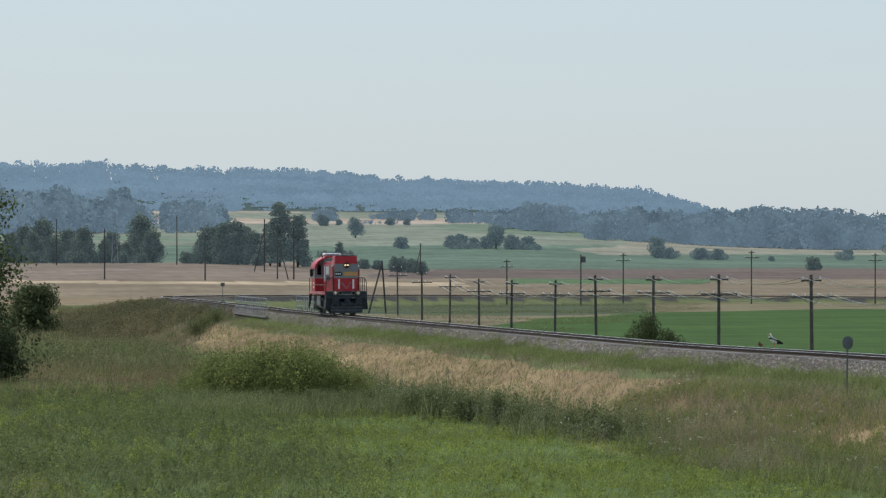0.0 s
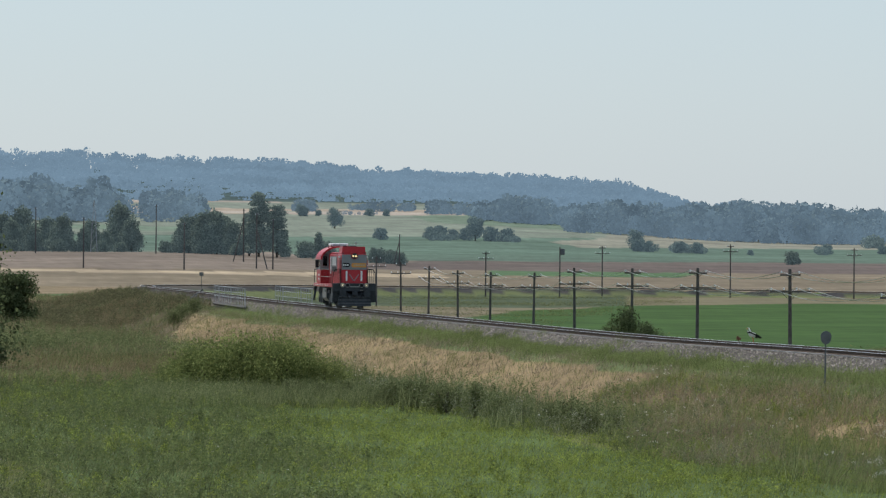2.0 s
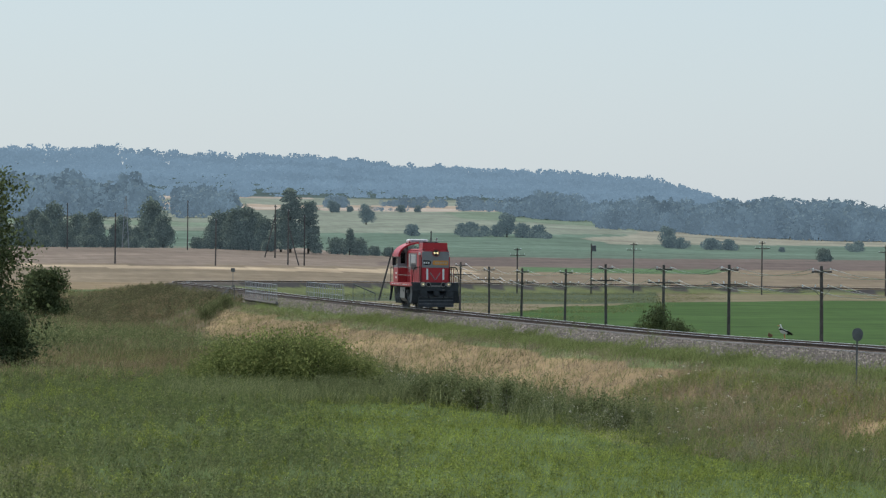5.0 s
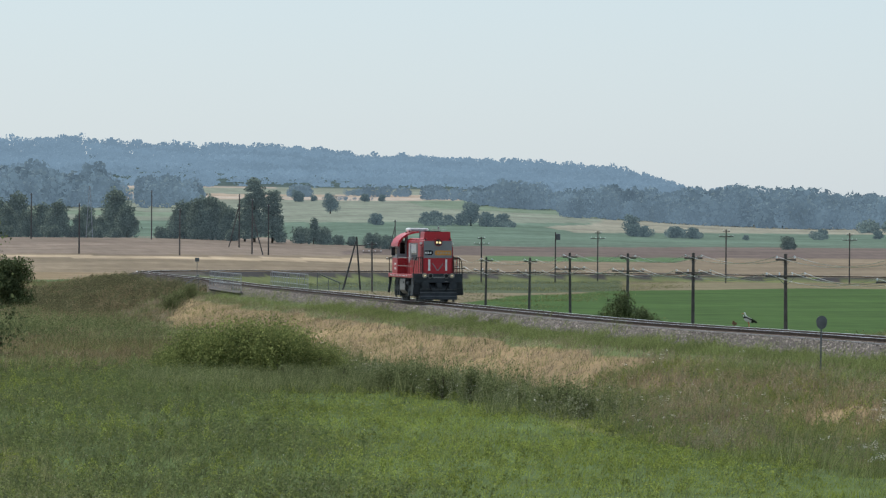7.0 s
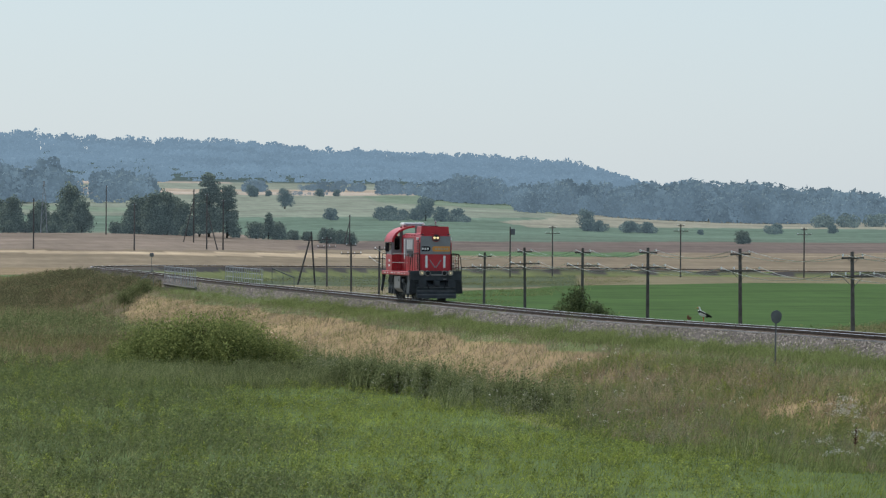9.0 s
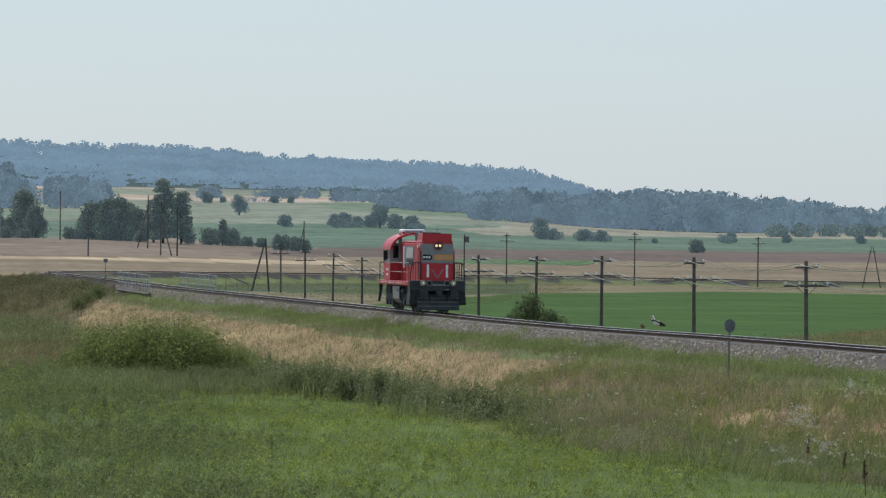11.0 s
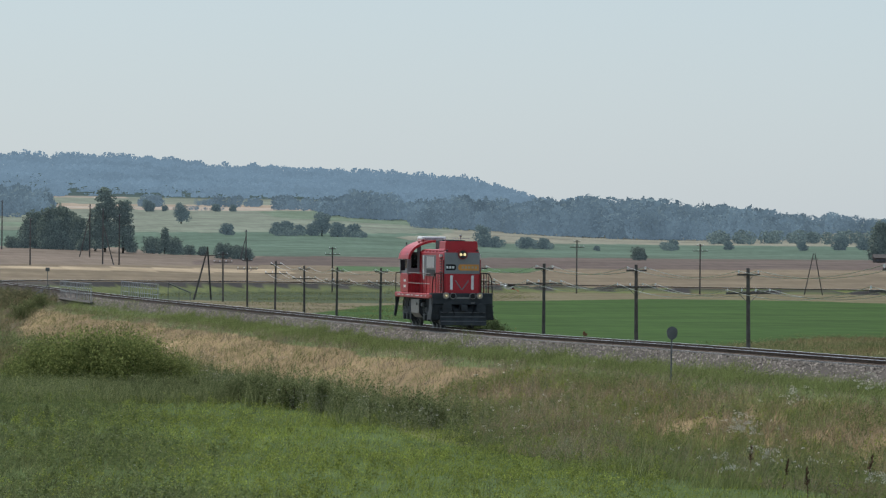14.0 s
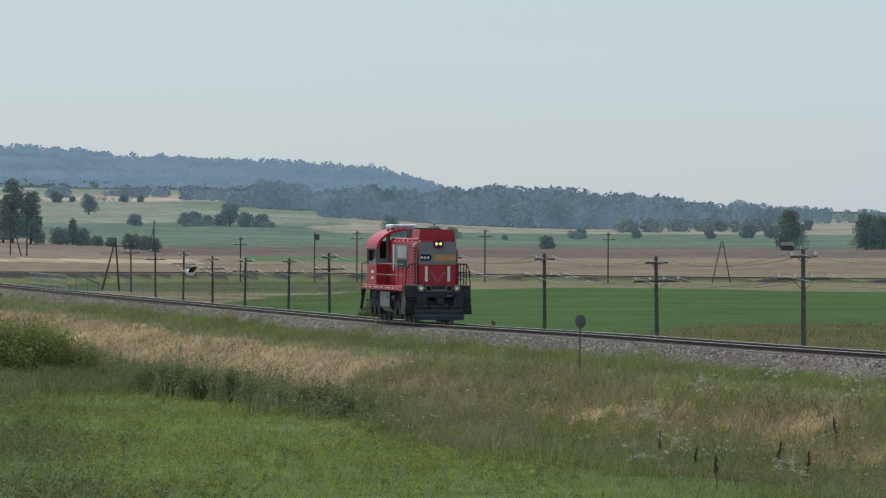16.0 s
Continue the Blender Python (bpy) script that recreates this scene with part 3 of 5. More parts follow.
    blades("bank_grass", "green grass mixed into the dry embankment slope", x[mix], y[mix], RNG.uniform(0.25, 0.55, mix.sum()), 0.010, 4, 0.9, M_MEADOW, leafy=3)
    blades("dry_bank_grass", "sun-bleached dry grass on the embankment", x[bank], y[bank], RNG.uniform(0.25, 0.6, bank.sum()), 0.010, 6, 1.2, M_DRY, leafy=1)
    # dark weeds at the toe of the bank
    x, y = wedge(70000, 140, 300)
    s, zt, k = beside(x, y)
    r = rough(x, y, 7)
    weed = (s > 12.3 + 0.8 * r) & (s < 17.0 + 1.4 * r) & (rough(x, y, 5) + RNG.normal(0, 0.4, len(x)) > -0.2) & ((y > 186 + 5 * r) | (RNG.random(len(x)) < 0.22))
    blades("tall_weeds", "dark nettles and thistles in the ditch", x[weed], y[weed], RNG.uniform(0.45, 1.35, weed.sum()) * (0.85 + 0.4 * r[weed]), 0.012, 5, 0.5, M_WEED, 0.16, leafy=4, category="weeds")
    x, y = wedge(2600, 182, 250, 300, 1180)
    s, zt, k = beside(x, y)
    r = rough(x, y, 6) + 0.6 * rough(y, x, 2.5)
    v = (s > 12.4) & (s < 16.4) & (r > -0.35)
    clumps("ditch_thistles", "tall dark thistles and nettles along the ditch", x[v], y[v], RNG.uniform(0.6, 1.45, v.sum()) * (0.9 + 0.25 * r[v]), RNG.uniform(0.10, 0.30, v.sum()), 90, 0.026, M_WEED)
    v = (s > 13.0) & (s < 17.2) & (r < 0.15)
    clumps("mugwort", "grey-green mugwort before the ditch", x[v], y[v], RNG.uniform(0.5, 1.0, v.sum()), RNG.uniform(0.10, 0.26, v.sum()), 70, 0.022, M_GREYWEED)
    # rank growth to the right of the meadow
    x, y = wedge(44000, 108, 215, 1050, 2150)
    s, zt, k = beside(x, y)
    r = rough(x, y, 8)
    rank = (s > 6) & (s < 17.5 + 1.5 * r) & (x > 7) & (r > -0.9)
    q = r + 0.6 * rough(y, x, 3) + RNG.normal(0, 0.35, len(x))
    a = rank & (q > -0.30)
    b = rank & (q <= -0.30) & (q > -0.9)
    blades("rank_weeds", "dense green grass and weeds on the bank", x[a], y[a], RNG.uniform(0.2, 0.6, a.sum()), 0.011, 5, 0.7, M_STRIP, 0.14, leafy=3, category="weeds")
    blades("rank_grass", "tall straw-coloured grass among weeds", x[b], y[b], RNG.uniform(0.2, 0.6, b.sum()), 0.008, 6, 0.9, M_DRY, 0.14, leafy=2)
    c = rank & (q > -0.42) & (q < -0.22)
    blades("rusty_grass", "rust-brown flowering grass among weeds", x[c], y[c], RNG.uniform(0.3, 0.65, c.sum()), 0.007, 4, 0.8, M_RUST, 0.14, leafy=3)
    x, y = wedge(2800, 112, 215, 1100, 2150)
    s, zt, k = beside(x, y)
    r = rough(x, y, 9) + 0.6 * rough(y, x, 4)
    v = (s > 6.5) & (s < 18) & (r > 0.15)
    clumps("rank_herbs", "leafy green herbs on the overgrown bank", x[v], y[v], RNG.uniform(0.3, 0.85, v.sum()), RNG.uniform(0.12, 0.36, v.sum()), 80, 0.021, M_BROADWEED)
    v = (s > 6.5) & (s < 18) & (r > -0.35) & (r < 0.0)
    clumps("rank_tufts", "yellow-green tufts of tall grass and herbs", x[v], y[v], RNG.uniform(0.3, 0.7, v.sum()), RNG.uniform(0.12, 0.34, v.sum()), 80, 0.020, M_BRIGHTWEED)
    v = (s > 6.5) & (s < 18) & (r < -0.35)
    clumps("rank_mugwort", "grey-green mugwort on the overgrown bank", x[v], y[v], RNG.uniform(0.35, 0.8, v.sum()), RNG.uniform(0.10, 0.28, v.sum()), 80, 0.016, M_GREYWEED)
    x, y = wedge(2600, 160, 206, 1170, 1420)
    s, zt, k = beside(x, y)
    v = (s > 8.5) & (s < 17) & (rough(x, y, 6) + RNG.normal(0, 0.4, len(x)) > -0.1)
    blades("golden_grass", "tall golden dry grass among the weeds", x[v], y[v], RNG.uniform(0.35, 0.75, v.sum()), 0.010, 6, 0.8, M_DRY, 0.16, leafy=3)
    # herbs before the willow bushes
    x, y = wedge(9000, 215, 240, 280, 720)
    r = rough(x, y, 5)
    v = r > -0.4
    blades("ditch_herbs", "grey-green herbs before the willow bushes", x[v], y[v], RNG.uniform(0.3, 0.95, v.sum()) * (0.9 + 0.3 * r[v]), 0.012, 5, 0.6, M_WEED, 0.15, leafy=4, category="weeds")
    # left valley: rough pasture and the overgrown bank beyond the culvert
    x, y = wedge(30000, 235, 720, -120, 620)
    s, zt, k = beside(x, y)
    r = rough(x, y, 16) + 0.5 * rough(y, x, 5) + RNG.normal(0, 0.25, len(x))
    v = (s > 2.5) & (y > 250) & ((y > 447 - 8 * (s - 5)) | (s > 15))
    a, b = v & (r > 0.25), v & (r <= 0.25)
    blades("valley_weeds", "olive weeds on rough pasture", x[a], y[a], RNG.uniform(0.3, 1.0, a.sum()), 0.02, 4, 0.6, M_WEED, 0.25, leafy=3, category="weeds")
    blades("valley_grass", "faded brown pasture grass", x[b], y[b], RNG.uniform(0.3, 0.75, b.sum()), 0.018, 5, 0.9, M_OLIVE, 0.25, leafy=2)
    x, y = wedge(2600, 440, 640, 60, 430)
    s, zt, k = beside(x, y)
    r = rough(x, y, 22) + 0.6 * rough(y, x, 8)
    v = (s > 2.6) & (s < 17) & (y > 462) & (r > -0.2)
    clumps("bank_scrub", "olive scrub on the overgrown bank beyond the culvert", x[v], y[v], RNG.uniform(0.4, 1.1, v.sum()), RNG.uniform(0.3, 0.9, v.sum()), 80, 0.045, M_SCRUB)
    v = (s > 2.6) & (s < 17) & (y > 462) & (r <= -0.2)
    clumps("bank_sedge", "faded brown dock and sedge on the bank beyond the culvert", x[v], y[v], RNG.uniform(0.3, 0.8, v.sum()), RNG.uniform(0.3, 0.8, v.sum()), 60, 0.05, M_OLIVE)
    x, y = wedge(1100, 325, 420, -80, 420)
    s, zt, k = beside(x, y)
    v = (s > 14) & (rough(x, y, 14) > -0.15)
    clumps("valley_herbs", "pale green herbs along the valley's ditch", x[v], y[v], RNG.uniform(0.4, 1.2, v.sum()), RNG.uniform(0.3, 0.9, v.sum()), 80, 0.04, M_WEED)
    # damp strip inside the loop
    x, y = wedge(14000, 420, 880, 430, 1250)
    s, zt, k = beside(x, y)
    r = rough(x, y, 40) + 0.5 * rough(y, x, 12)
    v = (s < -4) & (r > -0.15) & (784 + F * x / y < 900 + (y - 420))
    blades("loop_weeds", "dark green scrub inside the track's loop", x[v], y[v], RNG.uniform(0.12, 0.35, v.sum()), 0.022, 3, 0.7, M_MEADOW, 1.2, leafy=5, category="weeds")
    # beyond the track
    x, y = wedge(30000, 190, 520, 300, 2250)
    s, zt, k = beside(x, y)
    r = rough(x, y, 18)
    v = (s < -3.6) & (s > -22) & (r > -0.5)
    blades("far_side_weeds", "green and straw weeds behind the track", x[v], y[v], RNG.uniform(0.3, 0.9, v.sum()), 0.02, 3, 0.7, M_MEADOW, 0.2, leafy=4, category="weeds")
    x, y = wedge(16000, 285, 440, 1480, 2250)
    s, zt, k = beside(x, y)
    r = rough(x, y, 18) + RNG.normal(0, 0.4, len(x))
    low = np.interp(784 + F * x / y, [1500, 1750, 2200], [360, 425, 440])
    v = (s < -4) & (y < low)
    a, b = v & (r > 0), v & (r <= 0)
    blades("field_edge_weeds", "green weeds at the edge of the crop", x[a], y[a], RNG.uniform(0.2, 0.6, a.sum()), 0.02, 3, 0.7, M_WEED, 0.2, leafy=5, category="weeds")
    blades("field_edge_grass", "straw grass at the edge of the crop", x[b], y[b], RNG.uniform(0.2, 0.5, b.sum()), 0.018, 4, 0.9, M_OLIVE, 0.2, leafy=2)


plant()


def blossoms():
    """White umbels on stalks: flat heads of small petals."""
    def heads(x, y, up, size, per, material, name, label, w=0.016):
        z = height(x, y) + up
        n = len(x)
        c = np.repeat(np.stack([x, y, z], 1), per, 0)
        m = n * per
        c = c + np.stack([RNG.normal(0, 1, m), RNG.normal(0, 1, m), RNG.normal(0, 0.5, m)], 1) * np.repeat(size, per)[:, None]
        a = RNG.uniform(0, 6.28, m)
        p, q = np.stack([np.cos(a) * w, np.sin(a) * w, RNG.uniform(-w, w, m)], 1), np.stack([-np.sin(a) * w * 0.5, np.cos(a) * w * 0.5, np.full(m, w)], 1)
        me = raw_mesh(name, np.stack([c - p, c - q, c + p, c + q], 1), 4, material)
        tagged(new(name, me), label, "flowers", kind="stuff")
    x, y = wedge(900, 120, 225, 1150, 2150)
    s, zt, k = beside(x, y)
    ok = (s > 6.5) & (s < 18) & (rough(x, y, 7) > 0.25)
    heads(x[ok], y[ok], RNG.uniform(0.45, 0.95, ok.sum()), RNG.uniform(0.02, 0.08, ok.sum()), 10, M_UMBEL, "white_umbels", "clusters of white umbel flowers among weeds")
    x, y = wedge(1000, 180, 290, 200, 1300)
    s, zt, k = beside(x, y)
    ok = (s > 12) & (s < 18) & (rough(x, y, 10) > 0.0)
    heads(x[ok], y[ok], RNG.uniform(0.5, 1.0, ok.sum()), RNG.uniform(0.03, 0.07, ok.sum()), 7, M_UMBEL, "thistle_down", "white thistle down along the ditch")
    x, y = wedge(260, 118, 200, -100, 800)
    heads(x, y, RNG.uniform(0.2, 0.4, len(x)), RNG.uniform(0.015, 0.04, len(x)), 4, M_UMBEL, "meadow_flowers", "small scattered white meadow flowers", 0.009)
    # large umbel clumps
    px, py = [], []
    for u, d, k in ((1622, 166, 26), (1640, 163, 14), (1667, 150, 16), (1872, 132, 14), (1970, 165, 18), (1990, 158, 12), (1720, 170, 12), (1850, 168, 16), (1600, 140, 12)):
        x, y = at(u, d)
        px += list(x + RNG.normal(0, 0.22, k))
        py += list(y + RNG.normal(0, 1.0, k))
    heads(np.array(px), np.array(py), RNG.uniform(0.6, 1.0, len(px)), np.full(len(px), 0.06), 18, M_UMBEL, "umbel_clumps", "large white umbel flower heads on the bank", 0.015)
    # dark dock seed heads
    for u, d in ((1700, 140), (1745, 133), (1850, 143), (1905, 137), (1960, 150), (1640, 150)):
        x, y = at(u, d)
        bm = bmesh.new()
        zz = float(height(x, y)[0])
        rod(bm, (0, 0, 0), (0.04, 0, 0.75), 0.012, 0.006, 5)
        for i in range(34):
            f = i / 34
            a = RNG.uniform(0, 6.28)
            w = 0.075 * (1 - f) + 0.02
            rod(bm, (0.02 + 0.03 * f, 0, 0.42 + 0.45 * f), (0.02 + w * math.cos(a), w * math.sin(a), 0.47 + 0.48 * f), 0.016, 0.005, 4)
        ob = part("dock_plant", bm, M_SEED)
        ob.matrix_world = pose(x, y, zz + 0.1, 0, float(RNG.uniform(-4, 26)), float(RNG.uniform(0, 360)))
        tagged(ob, "dried dark brown dock seed head in the weeds", "plant", "dock plants")


blossoms()

# ---- trees and bushes ----


def leaves(name, blobs, count, size, material, parent=None, shell=0.6, stray=1.30):
    """A crown: leaf-sized faces strewn in and on lumps (x, y, z, rx, ry, rz)."""
    b = np.array(blobs, float)
    wgt = b[:, 3] * b[:, 5]
    j = RNG.choice(len(b), count, p=wgt / wgt.sum())
    d = RNG.normal(0, 1, (count, 3))
    d /= np.linalg.norm(d, axis=1)[:, None]
    rad = shell + (stray - shell) * RNG.random(count) ** 0.9
    c = b[j, :3] + d * b[j, 3:6] * rad[:, None]
    nrm = d + RNG.normal(0, 0.8, (count, 3))
    t = np.cross(nrm, RNG.normal(0, 1, (count, 3)))
    t /= np.linalg.norm(t, axis=1)[:, None]
    w = np.cross(nrm, t)
    w /= np.linalg.norm(w, axis=1)[:, None]
    sz = (size * RNG.uniform(0.6, 1.4, count))[:, None]
    co = np.stack([c - t * sz, c + w * sz * 0.6, c + t * sz, c - w * sz * 0.6], 1)
    me = raw_mesh(name, co, 4, material)
    ob = new(name, me)
    ob.parent = parent
    return ob


def lumps(w, h, low, n, seed, taper=0.5):
    g = np.random.default_rng(seed)
    out = []
    for i in range(n):
        f = g.random()
        zz = low + (h - low) * (0.12 + 0.80 * f)
        reach = w / 2 * (1 - taper * f ** 1.5) * 0.72
        a, q = g.uniform(0, 6.28), math.sqrt(g.random())
        r = w * g.uniform(0.13, 0.24) * (1 - 0.35 * f)
        out.append((reach * q * math.cos(a), reach * q * math.sin(a), min(zz, h - r * 0.8), r, r, r * g.uniform(0.7, 1.0)))
    return out


def make_tree(name, w, h, low, n, count, size, material, seed, label, category="tree", group="", taper=0.5, stray=1.30):
    root = new(name)
    bl = lumps(w, h, low, n, seed, taper)
    bm = bmesh.new()
    rod(bm, (0, 0, -0.3), (0, 0, low + (h - low) * 0.7), w * 0.035 + 0.04, w * 0.012 + 0.01, 7)
    for b in bl[:7]:
        rod(bm, (0, 0, low * 0.7 + b[2] * 0.2), (b[0], b[1], b[2]), w * 0.014 + 0.015, 0.012, 5)
    part("trunk", bm, M_BARK, root)
    leaves("crown", bl, count, size, material, root, stray=stray)
    return tagged(root, label, category, group)


def put(ob, u, d, sc=1.0, turn=0.0, sz=None, sink=0.0):
    x, y = at(u, d)
    ob.matrix_basis = pose(x, y, float(height(x, y)[0]) - sink, 0, 0, turn) @ Matrix.Diagonal((sc, sc, sz or sc, 1))
    return ob


def again(src, u, d, sc=1.0, turn=0.0, sz=None, label=""):
    ob = copy_thing(src, Matrix.Identity(4))
    put(ob, u, d, sc, turn, sz)
    return tagged(ob, label)


def near_growth():
    put(make_tree("tree", 9.6, 10.8, 0.0, 90, 26000, 0.115, M_LEAF, 3, "broad dark deciduous tree at the valley's edge", taper=0.25), -86, 287)
    put(make_tree("bush", 5.2, 4.3, 0.0, 34, 12000, 0.10, M_LEAF, 5, "round dark bush beside the valley", "bush", taper=0.25), 62, 500, 1.12)
    put(make_tree("bush", 3.6, 2.9, 0.0, 24, 8000, 0.07, M_LEAF, 6, "low dark bush below the tree", "bush", taper=0.3), -8, 283)
    b = make_tree("bush", 5.6, 2.5, 0.0, 110, 13000, 0.052, M_BUSH, 8, "dense green willow bush below the embankment", "bush", "willow bushes", 0.45, stray=1.65)
    put(b, 470, 243, 1.0, 0, 1.06)
    again(b, 405, 246, 0.86, 70, 0.90)
    again(b, 545, 241, 0.95, 160, 0.98)
    again(b, 352, 249, 0.55, 220, 0.55)
    again(b, 612, 240, 0.66, 300, 0.66)
    again(b, 510, 244, 0.90, 250, 1.08)
    d = make_tree("bush", 4.6, 3.4, 0.0, 44, 9000, 0.075, M_LEAF, 11, "dark elder bush at the edge of the green crop", "bush", taper=0.45)
    put(d, 1145, 330, 0.72, 0, 1.08)
    again(d, 1120, 334, 0.5, 130, 0.72)
    again(d, 1184, 332, 0.72, 200, 0.78)
    # small shrubs in the ditch row
    sh = make_tree("shrub", 2.3, 1.35, 0.0, 60, 3000, 0.044, M_WEED, 13, "dark green shrub in the ditch", "shrub", "ditch shrubs", 0.25)
    sh2 = make_tree("shrub", 1.5, 1.75, 0.0, 50, 2600, 0.042, M_WEED, 14, "upright dark green shrub in the ditch", "shrub", "ditch shrubs", 0.5)
    put(sh, 780, 214, 0.95)
    put(sh2, 880, 205, 0.85)
    for i, (u, dd) in enumerate([(690, 222), (735, 218), (655, 226), (610, 230), (830, 210), (920, 202), (965, 198), (1050, 190), (1075, 187), (560, 233)]):
        again(sh, u, dd, 0.55 + 0.4 * ((i * 37) % 10) / 10, i * 67)
    for i, (u, dd) in enumerate([(1030, 191), (1010, 192), (805, 211), (760, 216)]):
        again(sh2, u, dd, 0.6 + 0.35 * ((i * 31) % 10) / 10, i * 47)
    # scrub in the culvert's notch
    for i, (u, dd) in enumerate([(398, 446), (380, 440), (360, 432), (345, 425), (410, 452)]):
        again(sh, u, dd, 0.95, i * 50, label="dark scrub in the culvert's notch")


near_growth()


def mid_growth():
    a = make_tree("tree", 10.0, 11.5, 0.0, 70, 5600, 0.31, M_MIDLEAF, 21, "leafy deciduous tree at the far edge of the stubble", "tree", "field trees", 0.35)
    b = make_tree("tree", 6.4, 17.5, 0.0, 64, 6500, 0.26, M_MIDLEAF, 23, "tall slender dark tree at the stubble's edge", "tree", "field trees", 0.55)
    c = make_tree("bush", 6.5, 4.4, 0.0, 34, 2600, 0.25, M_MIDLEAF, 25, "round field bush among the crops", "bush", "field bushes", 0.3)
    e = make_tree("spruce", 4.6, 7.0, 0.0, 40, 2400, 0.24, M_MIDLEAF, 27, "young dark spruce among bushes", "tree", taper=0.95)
    put(b, 495, 1352, 1.3, 0, 1.0)
    again(b, 527, 1356, 1.15, 120, 0.82)
    again(b, 478, 1358, 1.1, 40, 0.68)
    put(a, 420, 1372)
    for u, d, s, t in ((385, 1380, 0.8, 50), (450, 1365, 0.75, 130), (355, 1378, 0.6, 200), (400, 1366, 0.95, 300),
                       (60, 1425, 0.75, 20), (95, 1420, 0.6, 110), (145, 1418, 0.85, 210), (20, 1430, 0.7, 70), (185, 1422, 0.55, 140), (225, 1415, 0.5, 30),
                       (-30, 1430, 0.9, 250), (-90, 1420, 0.8, 150), (253, 1500, 1.2, 10), (270, 1490, 0.8, 80), (40, 1440, 0.9, 200), (120, 1435, 0.8, 300), (75, 1450, 1.05, 140), (200, 1440, 0.75, 60), (435, 1380, 0.9, 20), (370, 1376, 0.85, 110)):
        again(a, u, d, s, t)
    put(e, 600, 1385, 1.15, 0, 1.0)
    put(c, 578, 1388, 1.0)
    for u, d, s, t in ((617, 1390, 1.05, 40), (645, 1400, 0.6, 90), (668, 1400, 0.55, 190), (705, 1340, 0.9, 120), (730, 1338, 0.8, 10), (745, 1335, 0.7, 80),
                       (340, 1372, 0.6, 10), (0, 1420, 0.8, 10), (60, 1415, 0.7, 100), (140, 1412, 0.75, 200), (215, 1410, 0.7, 300), (330, 1368, 0.7, 60), (395, 1362, 0.7, 150), (455, 1358, 0.7, 250), (540, 1386, 0.6, 33), (250, 1420, 0.6, 310), (110, 1425, 0.7, 30), (30, 1430, 0.8, 80), (170, 1422, 0.7, 160), (1440, 1500, 0.85, 0)):
        again(c, u, d, s, t)
    g = make_tree("bush", 6.5, 4.4, 0.0, 26, 1500, 0.36, M_FIELDLEAF, 31, "field bush far off, paled for haze", "bush", "far field bushes", 0.3)
    h = make_tree("tree", 10.0, 11.5, 0.0, 45, 4000, 0.36, M_FIELDLEAF, 33, "rounded tree far off in the fields, paled for haze", "tree", "far field trees", 0.3)
    put(g, 710, 2010)
    for u, d, s, t in ((800, 2000, 1.1, 10), (815, 2002, 1.2, 60), (838, 2010, 0.9, 100), (905, 1990, 1.2, 50), (935, 1995, 1.1, 200), (860, 2005, 1.0, 20),
                       (1165, 1830, 0.95, 30), (1185, 1825, 0.85, 240), (1240, 1820, 0.9, 140), (1270, 1822, 0.85, 30), (1365, 1815, 0.4, 0),
                       (690, 2800, 0.9, 0), (720, 2810, 0.8, 50), (575, 2800, 1.1, 80), (600, 2820, 0.7, 140), (1500, 1900, 0.8, 10), (1600, 1910, 0.7, 200),
                       (1800, 1900, 1.2, 90), (1840, 1905, 1.0, 30), (1905, 2300, 1.0, 70), (1730, 1890, 0.8, 270)):
        again(g, u, d, s, t)
    put(h, 878, 2000, 0.85, 77)
    again(h, 629, 2350, 0.85, 12)
    again(h, 1162, 1835, 0.7, 33)
    again(h, 568, 2800, 0.6, 40)
    again(a, 1875, 1500, 1.0, 33, label="dark rounded tree beside a field shed")
    again(a, 2010, 1500, 0.9, 90)
    again(a, 2040, 1498, 0.85, 10)


mid_growth()


def woods(name, label, spots, low, high, wide, material, per=70, fine=0.085):
    """Far woodland: many small crowns in one sheet of growth. spots: (x, y, z)."""
    out = []
    for x, y, z, *big in spots:
        h = RNG.uniform(low, high) * (big[0] if big else 1.0)
        w = h * wide * RNG.uniform(0.8, 1.25)
        c = RNG.normal(0, 1, (per, 3))
        c /= np.linalg.norm(c, axis=1)[:, None]
        c = c * (w / 2, w / 2, h * 0.5) * RNG.uniform(0.75, 1.05, per)[:, None] + (x, y, z + h * 0.48)
        nrm = (c - (x, y, z + h * 0.48)) / (w / 2, w / 2, h * 0.5) + RNG.normal(0, 0.9, (per, 3))
        t = np.cross(nrm, RNG.normal(0, 1, (per, 3)))
        t /= np.linalg.norm(t, axis=1)[:, None]
        q = np.cross(nrm, t)
        q /= np.linalg.norm(q, axis=1)[:, None]
        s = w * fine * RNG.uniform(0.6, 1.4, per)[:, None]
        out.append(np.stack([c - t * s, c + q * s * 0.8, c + t * s, c - q * s * 0.8], 1))
    me = raw_mesh(name, np.concatenate(out), 4, material)
    return tagged(new(name, me), label, "woods", kind="stuff")


